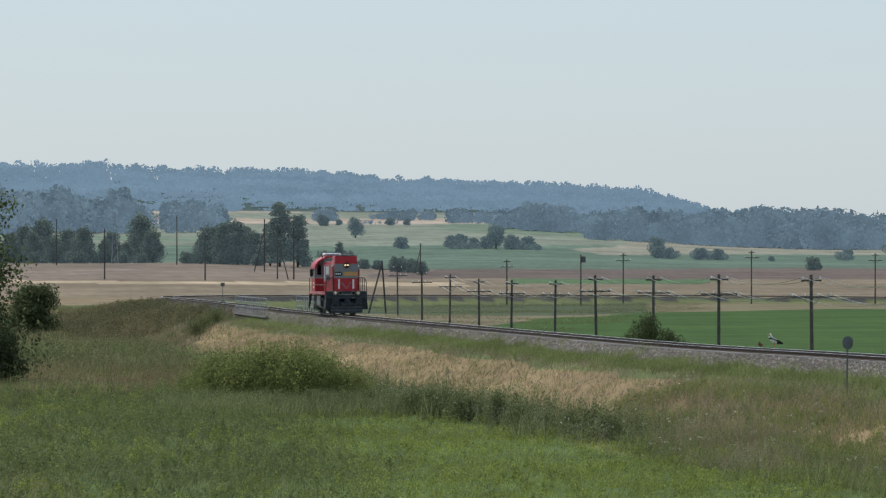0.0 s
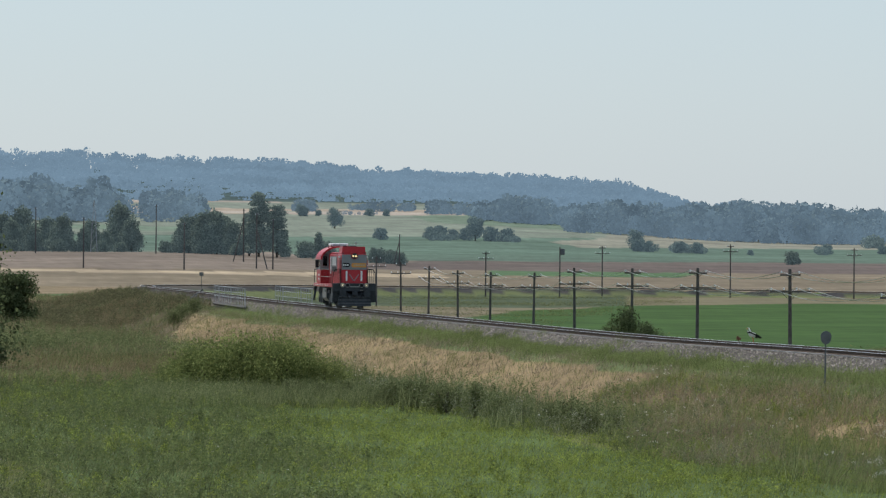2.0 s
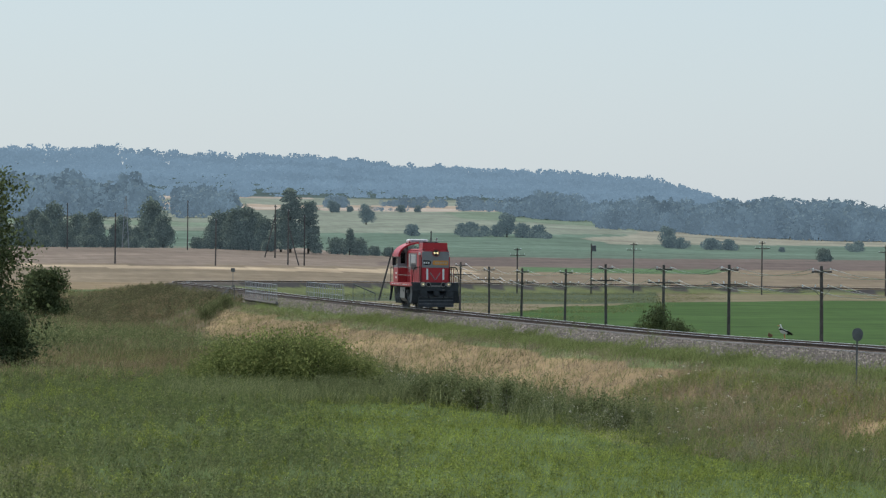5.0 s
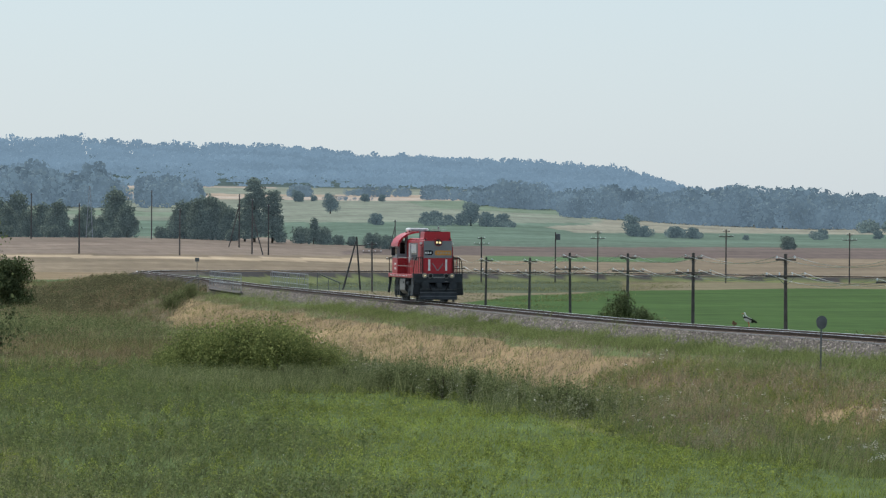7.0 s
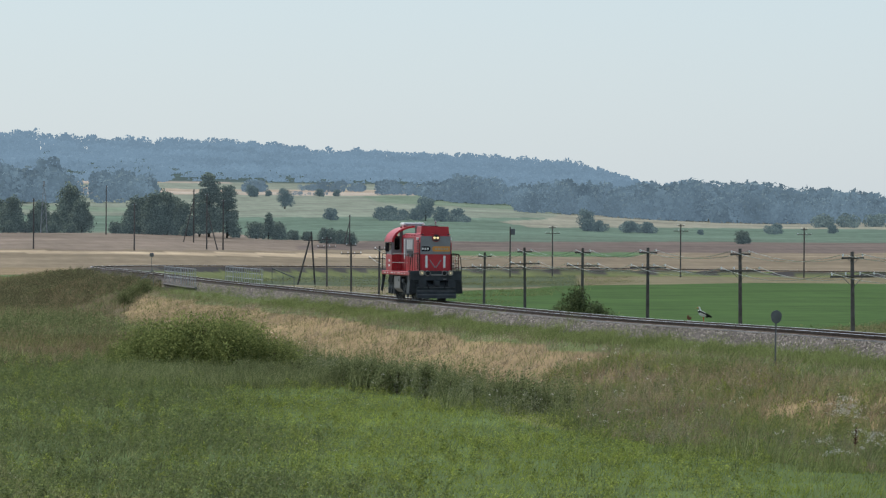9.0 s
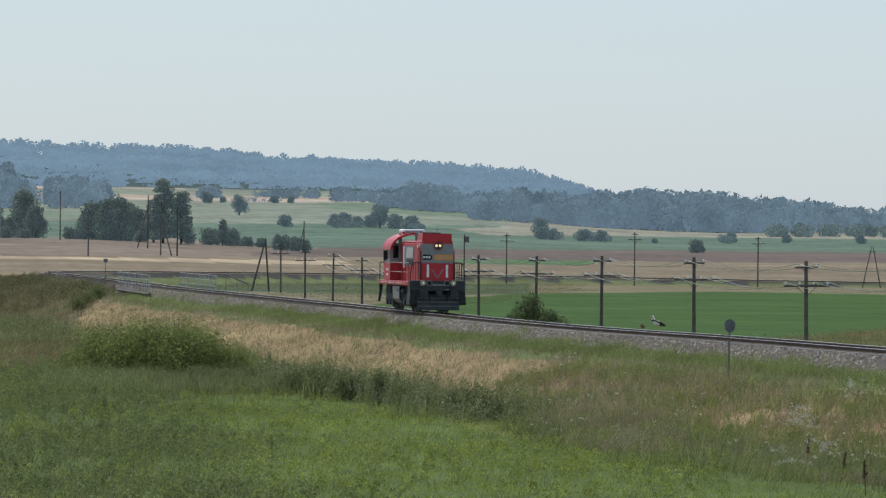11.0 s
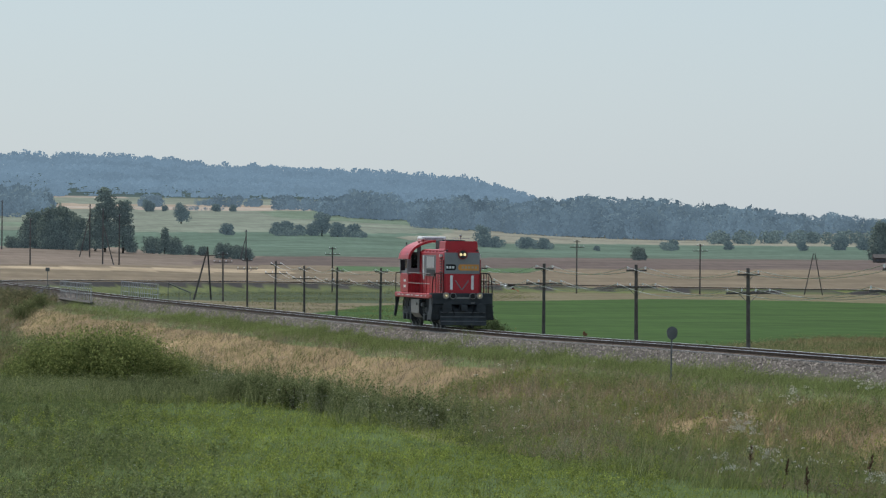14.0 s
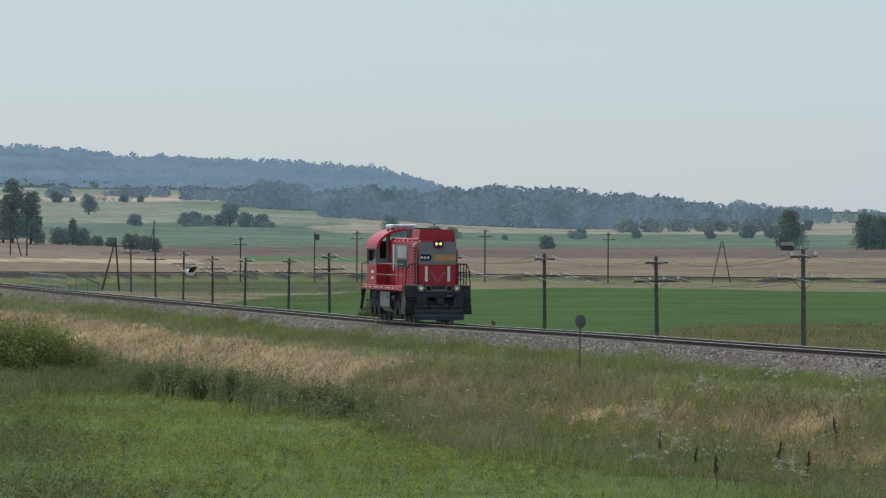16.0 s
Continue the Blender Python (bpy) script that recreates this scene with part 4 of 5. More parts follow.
def far_growth():
    spots = []
    # the long wooded ridge
    tu = [-900, -200, 0, 190, 240, 330, 525, 650, 800, 1000, 1130, 1180, 1225, 1300, 1500]
    tv = [300, 296, 293, 290, 297, 302, 303, 315, 323, 329, 339, 350, 364, 400, 420]
    for i in range(4400):
        u = RNG.uniform(-800, 1330)
        f = RNG.random() ** 0.7
        d = 3480 + 900 * f
        v = np.interp(f, [0, 1], [388, np.interp(u, tu, tv) + 6])
        spots.append(at(u, d, v + 5))
    for i in range(420):
        u, d = RNG.uniform(-800, 420), RNG.uniform(3440, 3560)
        spots.append(at(u, d, RNG.uniform(372, 390)))
    woods("distant_woods", "far wooded ridge, its haze put in as a blue glow", spots, 5, 10, 1.25, M_RIDGE, 56, 0.115)

    def belt(n, u0, u1, d0, d1, us, tops, name, label):
        """A belt of woodland whose crowns reach the skyline given along it."""
        out = []
        for i in range(n):
            u, f = RNG.uniform(u0, u1), RNG.random()
            x, y = at(u, d0 + (d1 - d0) * f)
            g = float(height(x, y)[0])
            h = at(u, y, float(np.interp(u, us, tops)))[2] - g
            if h > 2:
                out.append((x, y, g, h * RNG.uniform(0.68, 1.08) * (0.8 + 0.2 * f)))
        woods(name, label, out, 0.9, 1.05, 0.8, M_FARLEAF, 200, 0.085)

    belt(520, 1040, 1760, 2380, 2700, [1000, 1060, 1130, 1200, 1340, 1380, 1400, 1450, 1515, 1650, 1720, 1760], [392, 374, 362, 374, 364, 357, 374, 366, 374, 380, 396, 410], "woods", "far mixed woodland across the fields")
    belt(170, 1700, 2600, 2650, 2900, [1700, 1750, 1800, 1880, 1930, 1960, 2040, 2600], [394, 386, 388, 400, 390, 402, 400, 400], "woods", "thin far woodland beside the long mixed wood")
    belt(330, -900, 400, 2600, 2850, [-900, 0, 50, 100, 150, 220, 250, 280, 300, 350, 390, 400], [330, 328, 338, 326, 340, 334, 348, 388, 354, 347, 358, 396], "woods", "far woodland behind the stubble fields")
    # lone trees and hedges between the far fields
    spots = []
    for u0, u1, d, tall, n in ((555, 597, 3080, 7, 12), (655, 690, 3150, 4, 8), (690, 728, 3080, 7, 9), (742, 768, 3100, 6, 7), (795, 832, 2950, 9, 9),
                               (845, 870, 2940, 8, 6), (880, 930, 2700, 11, 14), (922, 1000, 2660, 14, 22), (1000, 1046, 2680, 10, 12), (640, 705, 2880, 2.5, 10),
                               (380, 400, 2900, 8, 5)):
        for i in range(2 * n):
            x, y = at(RNG.uniform(u0, u1), d + RNG.normal(0, 20))
            spots.append((x, y, float(height(x, y)[0]), tall * RNG.uniform(0.35, 1.05)))
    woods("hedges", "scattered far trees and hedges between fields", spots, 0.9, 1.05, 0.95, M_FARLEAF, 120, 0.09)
    spots = []
    for u0, u1, d, tall, n in ((1222, 1286, 1830, 3.2, 14), (1480, 1506, 1880, 3.4, 6), (1655, 1760, 2250, 6, 16), (1770, 1850, 2200, 6, 14), (1560, 1640, 2220, 6, 12), (915, 962, 1990, 3.4, 10), (795, 850, 2000, 4, 8), (1148, 1200, 1835, 3.4, 9)):
        for i in range(n):
            x, y = at(RNG.uniform(u0, u1), d + RNG.normal(0, 12))
            spots.append((x, y, float(height(x, y)[0]), tall * RNG.uniform(0.6, 1.05)))
    woods("field_hedges", "scrub hedges along the field edges, paled for haze", spots, 0.9, 1.05, 1.0, M_FIELDLEAF, 200, 0.075)


far_growth()

# ---- poles and wires ----


def line_pole(tall, label, arms=((0.35, 1.25), (1.35, 2.5)), group="telegraph poles"):
    root = new("telegraph_pole")
    bm = bmesh.new()
    rod(bm, (0, 0, -0.6), (0, 0, tall), 0.13, 0.095, 10)
    part("pole", bm, M_WOOD, root)
    for drop, length in arms:
        z = tall - drop
        arm = part("crossarm", boxed(-length / 2, length / 2, -0.17, -0.07, z - 0.055, z + 0.055, 0.012), M_WOOD, root)
        n = 2 if length < 1.6 else 4
        for i in range(n):
            x = (i / (n - 1) - 0.5) * (length - 0.16)
            bm = bmesh.new()
            rod(bm, (x, -0.12, z + 0.05), (x, -0.12, z + 0.13), 0.014, 0.014, 6)
            rod(bm, (x, -0.12, z + 0.11), (x, -0.12, z + 0.19), 0.055, 0.04, 8)
            rod(bm, (x, -0.12, z + 0.19), (x, -0.12, z + 0.24), 0.045, 0.03, 8)
            part("insulator", bm, M_GLASSY, arm)
        for sgn in (-1, 1):
            bm = bmesh.new()
            rod(bm, (sgn * length * 0.22, -0.11, z - 0.04), (sgn * 0.08, -0.11, z - length * 0.2), 0.018, 0.018, 5)
            part("brace", bm, M_STEEL, root)
    return tagged(root, label, "pole", group)


LINE = [(1899, 239, 479), (1637, 282, 492), (1437, 317, 488), (1272, 356, 487), (1156, 399, 487), (1055, 437, 488), (982, 482, 497), (905, 514, 497), (848, 551, 493), (796, 579, 486), (747, 626, 480), (704, 680, 470)]


def wire(a, b, sag, thick=0.018):
    a, b = Vector(a), Vector(b)
    n = 14
    pts = [a.lerp(b, i / n) - Vector((0, 0, 4 * sag * (i / n) * (1 - i / n))) for i in range(n + 1)]
    bm = bmesh.new()
    ring = [[bm.verts.new(p + Vector((thick * math.cos(q), 0, thick * math.sin(q)))) for q in (0.5, 2.6, 4.7)] for p in pts]
    for r0, r1 in zip(ring, ring[1:]):
        for j in range(3):
            bm.faces.new((r0[j], r0[(j + 1) % 3], r1[(j + 1) % 3], r1[j]))
    ob = part("line_wire", bm, M_WIRE)
    return tagged(ob, "thin bright wire strung between telegraph poles", "wire", "line wires")


def pole_line():
    heads = []
    for i, (u, d, vtop) in enumerate(LINE):
        x, y, ztop = at(u, d, vtop)
        g = float(height(x, y)[0])
        tall = round(ztop - g, 1)
        turn = 5 + i * 0.7 + (3 if i == 1 else 0)
        ob = line_pole(tall, "weathered wooden telegraph pole with two crossarms")
        lean = RNG.uniform(-0.9, 0.9)
        ob.matrix_basis = pose(x, y, g, 0, lean, turn)
        heads.append((ob.matrix_basis.copy(), tall))
    for (m0, t0), (m1, t1) in zip(heads[:9], heads[1:10]):
        for dx, drop in ((-0.545, 0.35), (0.545, 0.35), (-1.17, 1.35), (1.17, 1.35), (0.39, 1.35)):
            wire(m0 @ Vector((dx, -0.12, t0 - drop + 0.2)), m1 @ Vector((dx, -0.12, t1 - drop + 0.2)), 0.45 + 0.12 * abs(dx))
    m0, t0 = heads[0]
    for dx, drop in ((-0.545, 0.35), (0.545, 0.35), (-1.17, 1.35), (1.17, 1.35)):
        p = m0 @ Vector((dx, -0.12, t0 - drop + 0.2))
        wire(p, p + Vector((4.5, -40, 0.3)), 0.6)
    # the doubled pole at the line's bend
    x, y, zt = at(676, 705, 460)
    g = float(height(x, y)[0])
    root = new("braced_pole")
    bm = bmesh.new()
    rod(bm, (-1.9, 0, -0.4), (-0.1, 0, 6.5), 0.13, 0.1, 8)
    part("pole", bm, M_WOOD, root)
    bm = bmesh.new()
    rod(bm, (0.55, 0, -0.4), (0.0, 0, 7.1), 0.13, 0.1, 8)
    part("pole", bm, M_WOOD, root)
    part("crossarm", boxed(-1.0, 1.3, -0.2, -0.1, 5.9, 6.02, 0.01), M_WOOD, root)
    root.matrix_basis = pose(x, y, g)
    tagged(root, "braced A-shaped wooden telegraph pole", "pole")
    # second line along the far branch
    for u, d, vt, kind in ((897, 850, 460, 2), (1103, 868, 449, 2), (1330, 872, 444, 2), (1549, 872, 449, 2), (1028, 860, 451, 1)):
        x, y, ztop = at(u, d, vt)
        g = float(height(x, y)[0])
        arms = ((0.3, 1.2), (1.2, 2.5)) if kind == 2 else ()
        ob = line_pole(ztop - g, "distant wooden telegraph pole beside the far track" if arms else "distant wooden pole with a small box", arms, "far telegraph poles")
        if not arms:
            part("box", boxed(0.1, 0.75, -0.3, 0.2, ztop - g - 1.3, ztop - g - 0.3, 0.05), M_STEEL, ob, "grey pole-mounted box")
        ob.matrix_basis = pose(x, y, g, 0, 0, 12)
    x, y, ztop = at(1752, 872, 464)
    g = float(height(x, y)[0])
    root = new("braced_pole")
    for a, b in ((-1.7, -0.12), (1.5, 0.12)):
        bm = bmesh.new()
        rod(bm, (a, 0, -0.4), (b, 0, ztop - g), 0.10, 0.07, 8)
        part("pole", bm, M_WOOD, root)
    part("crossarm", boxed(-0.6, 0.6, -0.2, -0.1, ztop - g - 1.0, ztop - g - 0.88), M_WOOD, root)
    root.matrix_basis = pose(x, y, g)
    tagged(root, "distant A-shaped wooden pole beside the far track", "pole")
    # power poles in the stubble
    for u, d, vt, brace in ((185, 1120, 405, 0), (313, 1330, 382, 0), (363, 1110, 413, 0), (468, 1250, 388, -1), (491, 1150, 395, 1), (520, 1150, 405, 0), (100, 1330, 388, 0), (744, 1330, 431, -1)):
        x, y, ztop = at(u, d, vt)
        g = float(height(x, y)[0])
        h = ztop - g
        root = new("power_pole")
        bm = bmesh.new()
        rod(bm, (0, 0, -0.5), (0, 0, h), 0.17, 0.12, 8)
        part("pole", bm, M_WOOD, root)
        if brace:
            bm = bmesh.new()
            rod(bm, (brace * h * 0.2, 0, -0.4), (0, 0, h * 0.72 if brace > 0 else h * 0.8), 0.14, 0.11, 8)
            part("brace", bm, M_WOOD, root)
        part("crossarm", boxed(-0.35, 0.35, -0.2, -0.1, h - 0.5, h - 0.4), M_STEEL, root)
        for sx in (-0.28, 0.28):
            bm = bmesh.new()
            rod(bm, (sx, -0.15, h - 0.4), (sx, -0.15, h - 0.22), 0.05, 0.04, 6)
            part("insulator", bm, M_GLASSY, root)
        root.matrix_basis = pose(x, y, g)
        tagged(root, "tall bare wooden power pole in the stubble" + (" with a slanting brace" if brace else ""), "pole", "power poles")
    # pale lattice mast
    x, y, ztop = at(203, 1400, 375)
    g = float(height(x, y)[0])
    h = ztop - g
    root = new("mast")
    for sx in (-1, 1):
        bm = bmesh.new()
        rod(bm, (sx * 0.9, 0, -0.4), (sx * 0.12, 0, h), 0.11, 0.07, 6)
        part("leg", bm, M_GALV, root)
    for i in range(6):
        f0, f1 = i / 6, (i + 1) / 6
        bm = bmesh.new()
        rod(bm, (-0.9 + 0.78 * f0, 0, h * f0), (0.9 - 0.78 * f1, 0, h * f1), 0.05, 0.05, 5)
        part("lattice_bar", bm, M_GALV, root)
    root.matrix_basis = pose(x, y, g)
    tagged(root, "pale steel lattice mast before the trees", "mast")


pole_line()

# ---- small things along the line ----


def along(k, s):
    """A place beside the track: k metres along it, s towards the camera's side."""
    i = int(k)
    x, y = TRACK[i, 0] - TAN[i, 1] * s, TRACK[i, 1] + TAN[i, 0] * s
    return x, y, TRACK[i, 2]


def find_k(y):
    return float(np.argmin(np.abs(TRACK[:600, 1] - y)))


def railings():
    for s, y0, y1 in ((2.75, 428, 463), (-2.75, 428, 464)):
        k0, k1 = find_k(y0), find_k(y1)
        root = new("railing")
        n = 21
        pts = [Vector(along(k0 + (k1 - k0) * i / (n - 1), s)) for i in range(n)]
        for p in pts:
            bm = bmesh.new()
            rod(bm, p + Vector((0, 0, -0.6)), p + Vector((0, 0, 1.0)), 0.022, 0.022, 5)
            part("post", bm, M_GALV, root)
        for up in (0.15, 0.6, 1.0):
            bm = bmesh.new()
            for a, b in zip(pts, pts[1:]):
                rod(bm, a + Vector((0, 0, up)), b + Vector((0, 0, up)), 0.025, 0.025, 5)
            part("handrail", bm, M_GALV, root)
        curb = bmesh.new()
        for a, b in zip(pts, pts[1:]):
            m = (b - a).normalized()
            rod(curb, a + Vector((0, 0, -0.55)), b + Vector((0, 0, -0.55)), 0.16, 0.16, 4)
        part("kerb", curb, M_WOOD, root)
        tagged(root, "galvanised steel railing on the culvert's edge", "railing", "culvert railings")
    # slanting handrails of the bank steps
    for u0, v0, u1, v1, d in ((607, 527, 646, 543, 455), (397, 531, 374, 548, 470)):
        a, b = Vector(at(u0, d, v0)), Vector(at(u1, d, v1))
        root = new("step_rail")
        bm = bmesh.new()
        rod(bm, a, b, 0.05, 0.05, 6)
        part("handrail", bm, M_STEEL, root)
        for f in (0.0, 0.5, 1.0):
            p = a.lerp(b, f)
            bm = bmesh.new()
            rod(bm, p, (p.x, p.y, float(height(p.x, p.y)[0]) - 0.2), 0.03, 0.03, 6)
            part("post", bm, M_STEEL, root)
        tagged(root, "dark slanting handrail of embankment steps", "railing")


railings()


def signs():
    x, y, zt = at(1499, 193, 596)
    g = float(height(x, y)[0])
    h = zt - g
    root = new("line_sign")
    bm = bmesh.new()
    rod(bm, (0, 0, -0.4), (0, 0, h - 0.03), 0.03, 0.03, 8)
    part("post", bm, M_STEEL, root, "thin grey steel post")
    bm = bmesh.new()
    bmesh.ops.create_cone(bm, cap_ends=True, segments=28, radius1=0.205, radius2=0.205, depth=0.02, matrix=pose(0, -0.045, h - 0.2, 90))
    for v in bm.verts:
        if v.co.z < h - 0.25:
            v.co.x *= 0.94
            v.co.z -= 0.08
    part("disc", bm, M_STEEL, root, "dark grey sign disc seen from behind")
    for sx in (-0.07, 0.07):
        part("bracket", boxed(sx - 0.02, sx + 0.02, -0.035, -0.028, h - 0.42, h - 0.02), M_GALV, root)
    root.matrix_basis = pose(x, y, g, 0, 0.6, 8)
    tagged(root, "round railway line sign on a thin post in the grass", "sign")
    x, y, zt = at(394, 640, 501)
    g = float(height(x, y)[0])
    root = new("marker_sign")
    bm = bmesh.new()
    rod(bm, (0, 0, -0.3), (0, 0, zt - g), 0.04, 0.04, 6)
    part("post", bm, M_STEEL, root)
    part("plate", boxed(-0.25, 0.25, -0.07, -0.04, zt - g - 0.45, zt - g), M_STEEL, root)
    root.matrix_basis = pose(x, y, g)
    tagged(root, "small square railway marker on a post", "sign")


signs()


def house(u, d, w, h, roof, wall, label):
    x, y = at(u, d)
    g = float(height(x, y)[0])
    root = new("house")
    part("wall", boxed(-w / 2, w / 2, -3, 3, -0.5, h * 0.55), wall, root)
    part("roof", extrude_x(bmesh.new(), [(-3.5, h * 0.55), (3.5, h * 0.55), (0, h)], -w / 2 - 0.4, w / 2 + 0.4), roof, root)
    for sx in (-0.25, 0.2):
        part("window", boxed(w * sx - 0.5, w * sx + 0.5, -3.03, -2.98, h * 0.2, h * 0.42), M_STEEL, root)
    root.matrix_basis = pose(x, y, g)
    return tagged(root, label, "house")


def stub():
    """A small weathered stub of rusty iron at the edge of the crop."""
    x, y, z = at(1346, 244, 611)
    bm = boxed(-0.11, 0.09, -0.06, 0.06, -0.05, 0.07, 0.02)
    box(bm, -0.10, -0.03, -0.05, 0.05, 0.05, 0.13, 0.015)
    g = float(height(x, y)[0])
    rod(bm, (0, 0, g - z - 0.1), (0, 0, 0.0), 0.03, 0.03, 8)
    ob = part("marker_stub", bm, M_RUSTY)
    ob.matrix_basis = pose(x, y, z, 0, 8, 20)
    tagged(ob, "small rust-red iron stub at the crop's edge", "post")


stub()
house(1427, 2420, 2.4, 2.0, M_ROOF, M_WALL, "low farm building with a bright metal roof")
house(1868, 1480, 3.0, 2.4, M_WOOD, M_WOOD, "small weathered field shed beside trees")

# ---- locomotive: origin on the rails under the front face, it faces -Y ----


def cyl(x, y, z, r, depth, axis="y", seg=20, r2=None):
    bm = bmesh.new()
    turn = {"x": pose(x, y, z, 0, 90, 0), "y": pose(x, y, z, 90, 0, 0), "z": pose(x, y, z)}[axis]
    bmesh.ops.create_cone(bm, cap_ends=True, segments=seg, radius1=r, radius2=r if r2 is None else r2, depth=depth, matrix=turn)
    return bm


def tube(points, r, seg=6):
    bm = bmesh.new()
    for a, b in zip(points, points[1:]):
        rod(bm, a, b, r, r, seg)
    return bm


LOCO_WHEELS = []


def locomotive():
    loco = new("locomotive")
    # long hood
    hood = part("hood", boxed(-0.92, 0.92, 0.02, 8.0, 1.72, 3.92, 0.09), M_RED, loco, "red engine hood")
    part("hood_roof", extrude_y(bmesh.new(), [(-0.86, 3.9), (-0.70, 4.02), (0.70, 4.02), (0.86, 3.9)], 0.1, 7.9), M_RED, loco)
    fan = part("fan_housing", extrude_y(bmesh.new(), [(-0.91, 3.95), (-0.84, 4.06), (-0.82, 4.41), (-0.79, 4.44), (0.79, 4.44), (0.82, 4.41), (0.84, 4.06), (0.91, 3.95)], 0.25, 2.1), M_RED, loco, "raised red radiator housing")
    part("lip", boxed(-0.90, 0.90, 0.20, 2.15, 3.93, 3.99, 0.015), M_RED, fan)
    bm = bmesh.new()
    for y in (0.6, 1.2, 1.8):
        bmesh.ops.create_cone(bm, cap_ends=True, segments=20, radius1=0.26, radius2=0.26, depth=0.06, matrix=pose(0, y, 4.46))
    part("fan_grille", bm, M_DARK, fan)
    # front face
    panel = part("front_panel", boxed(-0.90, 0.90, -0.012, 0.05, 2.78, 3.86, 0.006), M_GREY, loco, "grey front panel")
    part("badge", extrude_y(bmesh.new(), [(-0.83, 2.96), (-0.83, 3.26), (-0.40, 3.26), (-0.31, 3.19), (-0.31, 3.03), (-0.40, 2.96)], -0.02, -0.008), M_BLACK, panel, "dark plate with pale bars")
    for x in (-0.76, -0.61, -0.46):
        part("bar", boxed(x - 0.05, x + 0.05, -0.028, -0.018, 3.05, 3.17), M_WHITE, panel)
    part("plate", extrude_y(bmesh.new(), [(-0.12, 2.95), (-0.20, 3.03), (-0.20, 3.18), (-0.12, 3.26), (0.86, 3.26), (0.86, 2.95)], -0.02, -0.008), M_ORANGE, panel, "orange plate with pale bars")
    for i in range(5):
        x = -0.03 + i * 0.17
        part("bar", boxed(x, x + 0.11, -0.028, -0.018, 3.05, 3.16), M_LENS, panel)
    for sx in (-1, 1):
        part("stripe", boxed(sx * 0.54 - 0.065, sx * 0.54 + 0.065, -0.005, 0.03, 1.98, 2.70), M_WHITE, loco, "white vertical stripe")
        bm = bmesh.new()
        rod(bm, (sx * 0.34, 0.015, 2.45), (sx * 0.02, 0.015, 1.98), 0.03, 0.03, 4)
        part("chevron", bm, M_GREY, loco)
        part("corner_post", boxed(sx * 0.93 - 0.05, sx * 0.93 + 0.05, 0.06, 0.35, 1.75, 3.5, 0.02), M_DKRED, loco)
        # marker lamps above, and ringed lamps in the beam
        part("roof_lamp", boxed(sx * 0.78 - 0.06, sx * 0.78 + 0.06, 0.0, 0.12, 3.93, 4.0, 0.02), M_DARK, loco)
        lamp = part("lamp_ring", cyl(sx * 0.86, -0.32, 1.67, 0.165, 0.12), M_SILVER, loco, "ringed buffer-beam lamp")
        part("reflector", cyl(sx * 0.86, -0.385, 1.67, 0.13, 0.02), M_LENS, lamp)
        part("bulb", cyl(sx * 0.86, -0.40, 1.67, 0.035, 0.02), M_LAMP, lamp, "small lit bulb")
        ring = part("marker_ring", cyl(sx * 0.5, -0.32, 1.66, 0.16, 0.10), M_SILVER, loco, "pale ring of a dark marker lamp")
        part("marker_lens", cyl(sx * 0.5, -0.375, 1.66, 0.125, 0.02), M_BLACK, ring)
    arch = [(0.02 + 0.34 * math.cos(math.pi * i / 14), 3.86 + 0.20 * math.sin(math.pi * i / 14)) for i in range(15)]
    part("brow", extrude_y(bmesh.new(), arch, -0.03, 0.24), M_RED, loco, "rounded red hood over the headlight")
    head = part("headlight", cyl(0.02, -0.05, 3.76, 0.24, 0.14, seg=28), M_DKRED, loco, "round headlight housing")
    part("headlight_face", cyl(0.02, -0.125, 3.76, 0.20, 0.02, seg=28), M_DARK, head)
    for sx in (-0.085, 0.115):
        part("bulb", cyl(sx, -0.14, 3.76, 0.07, 0.02), M_LAMP, head, "lit yellow headlamp")
    # hood sides: grille, door, louvres
    for sx in (-1, 1):
        x0, x1 = sorted((sx * 0.90, sx * 0.935))
        part("side_panel", boxed(x0, x1, 2.6, 7.0, 2.62, 3.72), M_GREY, loco, "grey side panel")
        gr = part("grille", boxed(*sorted((sx * 0.93, sx * 0.955)), 2.9, 5.4, 3.0, 3.68), M_SILVER, loco, "corrugated pale grille")
        for i in range(10):
            part("rib", boxed(*sorted((sx * 0.95, sx * 0.985)), 2.98 + i * 0.24, 3.06 + i * 0.24, 3.06, 3.64), M_WHITE, gr)
        part("grille_window", boxed(*sorted((sx * 0.93, sx * 0.96)), 2.9, 5.4, 2.66, 2.97), M_DARK, loco)
        part("door_post", boxed(*sorted((sx * 0.93, sx * 0.975)), 6.25, 6.5, 2.45, 3.7), M_WHITE, loco, "white door edge")
        # dark backing paints in the shaded gaps between the louvres
        part("louvre_back", boxed(*sorted((sx * 0.915, sx * 0.93)), 0.45, 1.40, 1.90, 3.74), M_DARK, loco, "dark panel for the shaded gaps between louvres")
        for i in range(13):
            part("louvre", boxed(*sorted((sx * 0.91, sx * 0.99)), 0.5, 1.35, 1.95 + i * 0.135, 2.02 + i * 0.135, 0.01), M_RED, loco)
        for y in (1.7, 2.4, 3.4, 4.4, 5.4):
            part("door_seam", boxed(*sorted((sx * 0.915, sx * 0.928)), y, y + 0.03, 1.85, 2.6), M_DKRED, loco)
        part("lamp_box", boxed(*sorted((sx * 0.90, sx * 1.05)), 0.55, 0.8, 3.62, 3.78, 0.02), M_WHITE, loco)
        for i in range(5):
            part("roof_bracket", boxed(*sorted((sx * 0.80, sx * 0.96)), 2.4 + i * 1.1, 2.48 + i * 1.1, 3.88, 3.96), M_DKRED, loco)
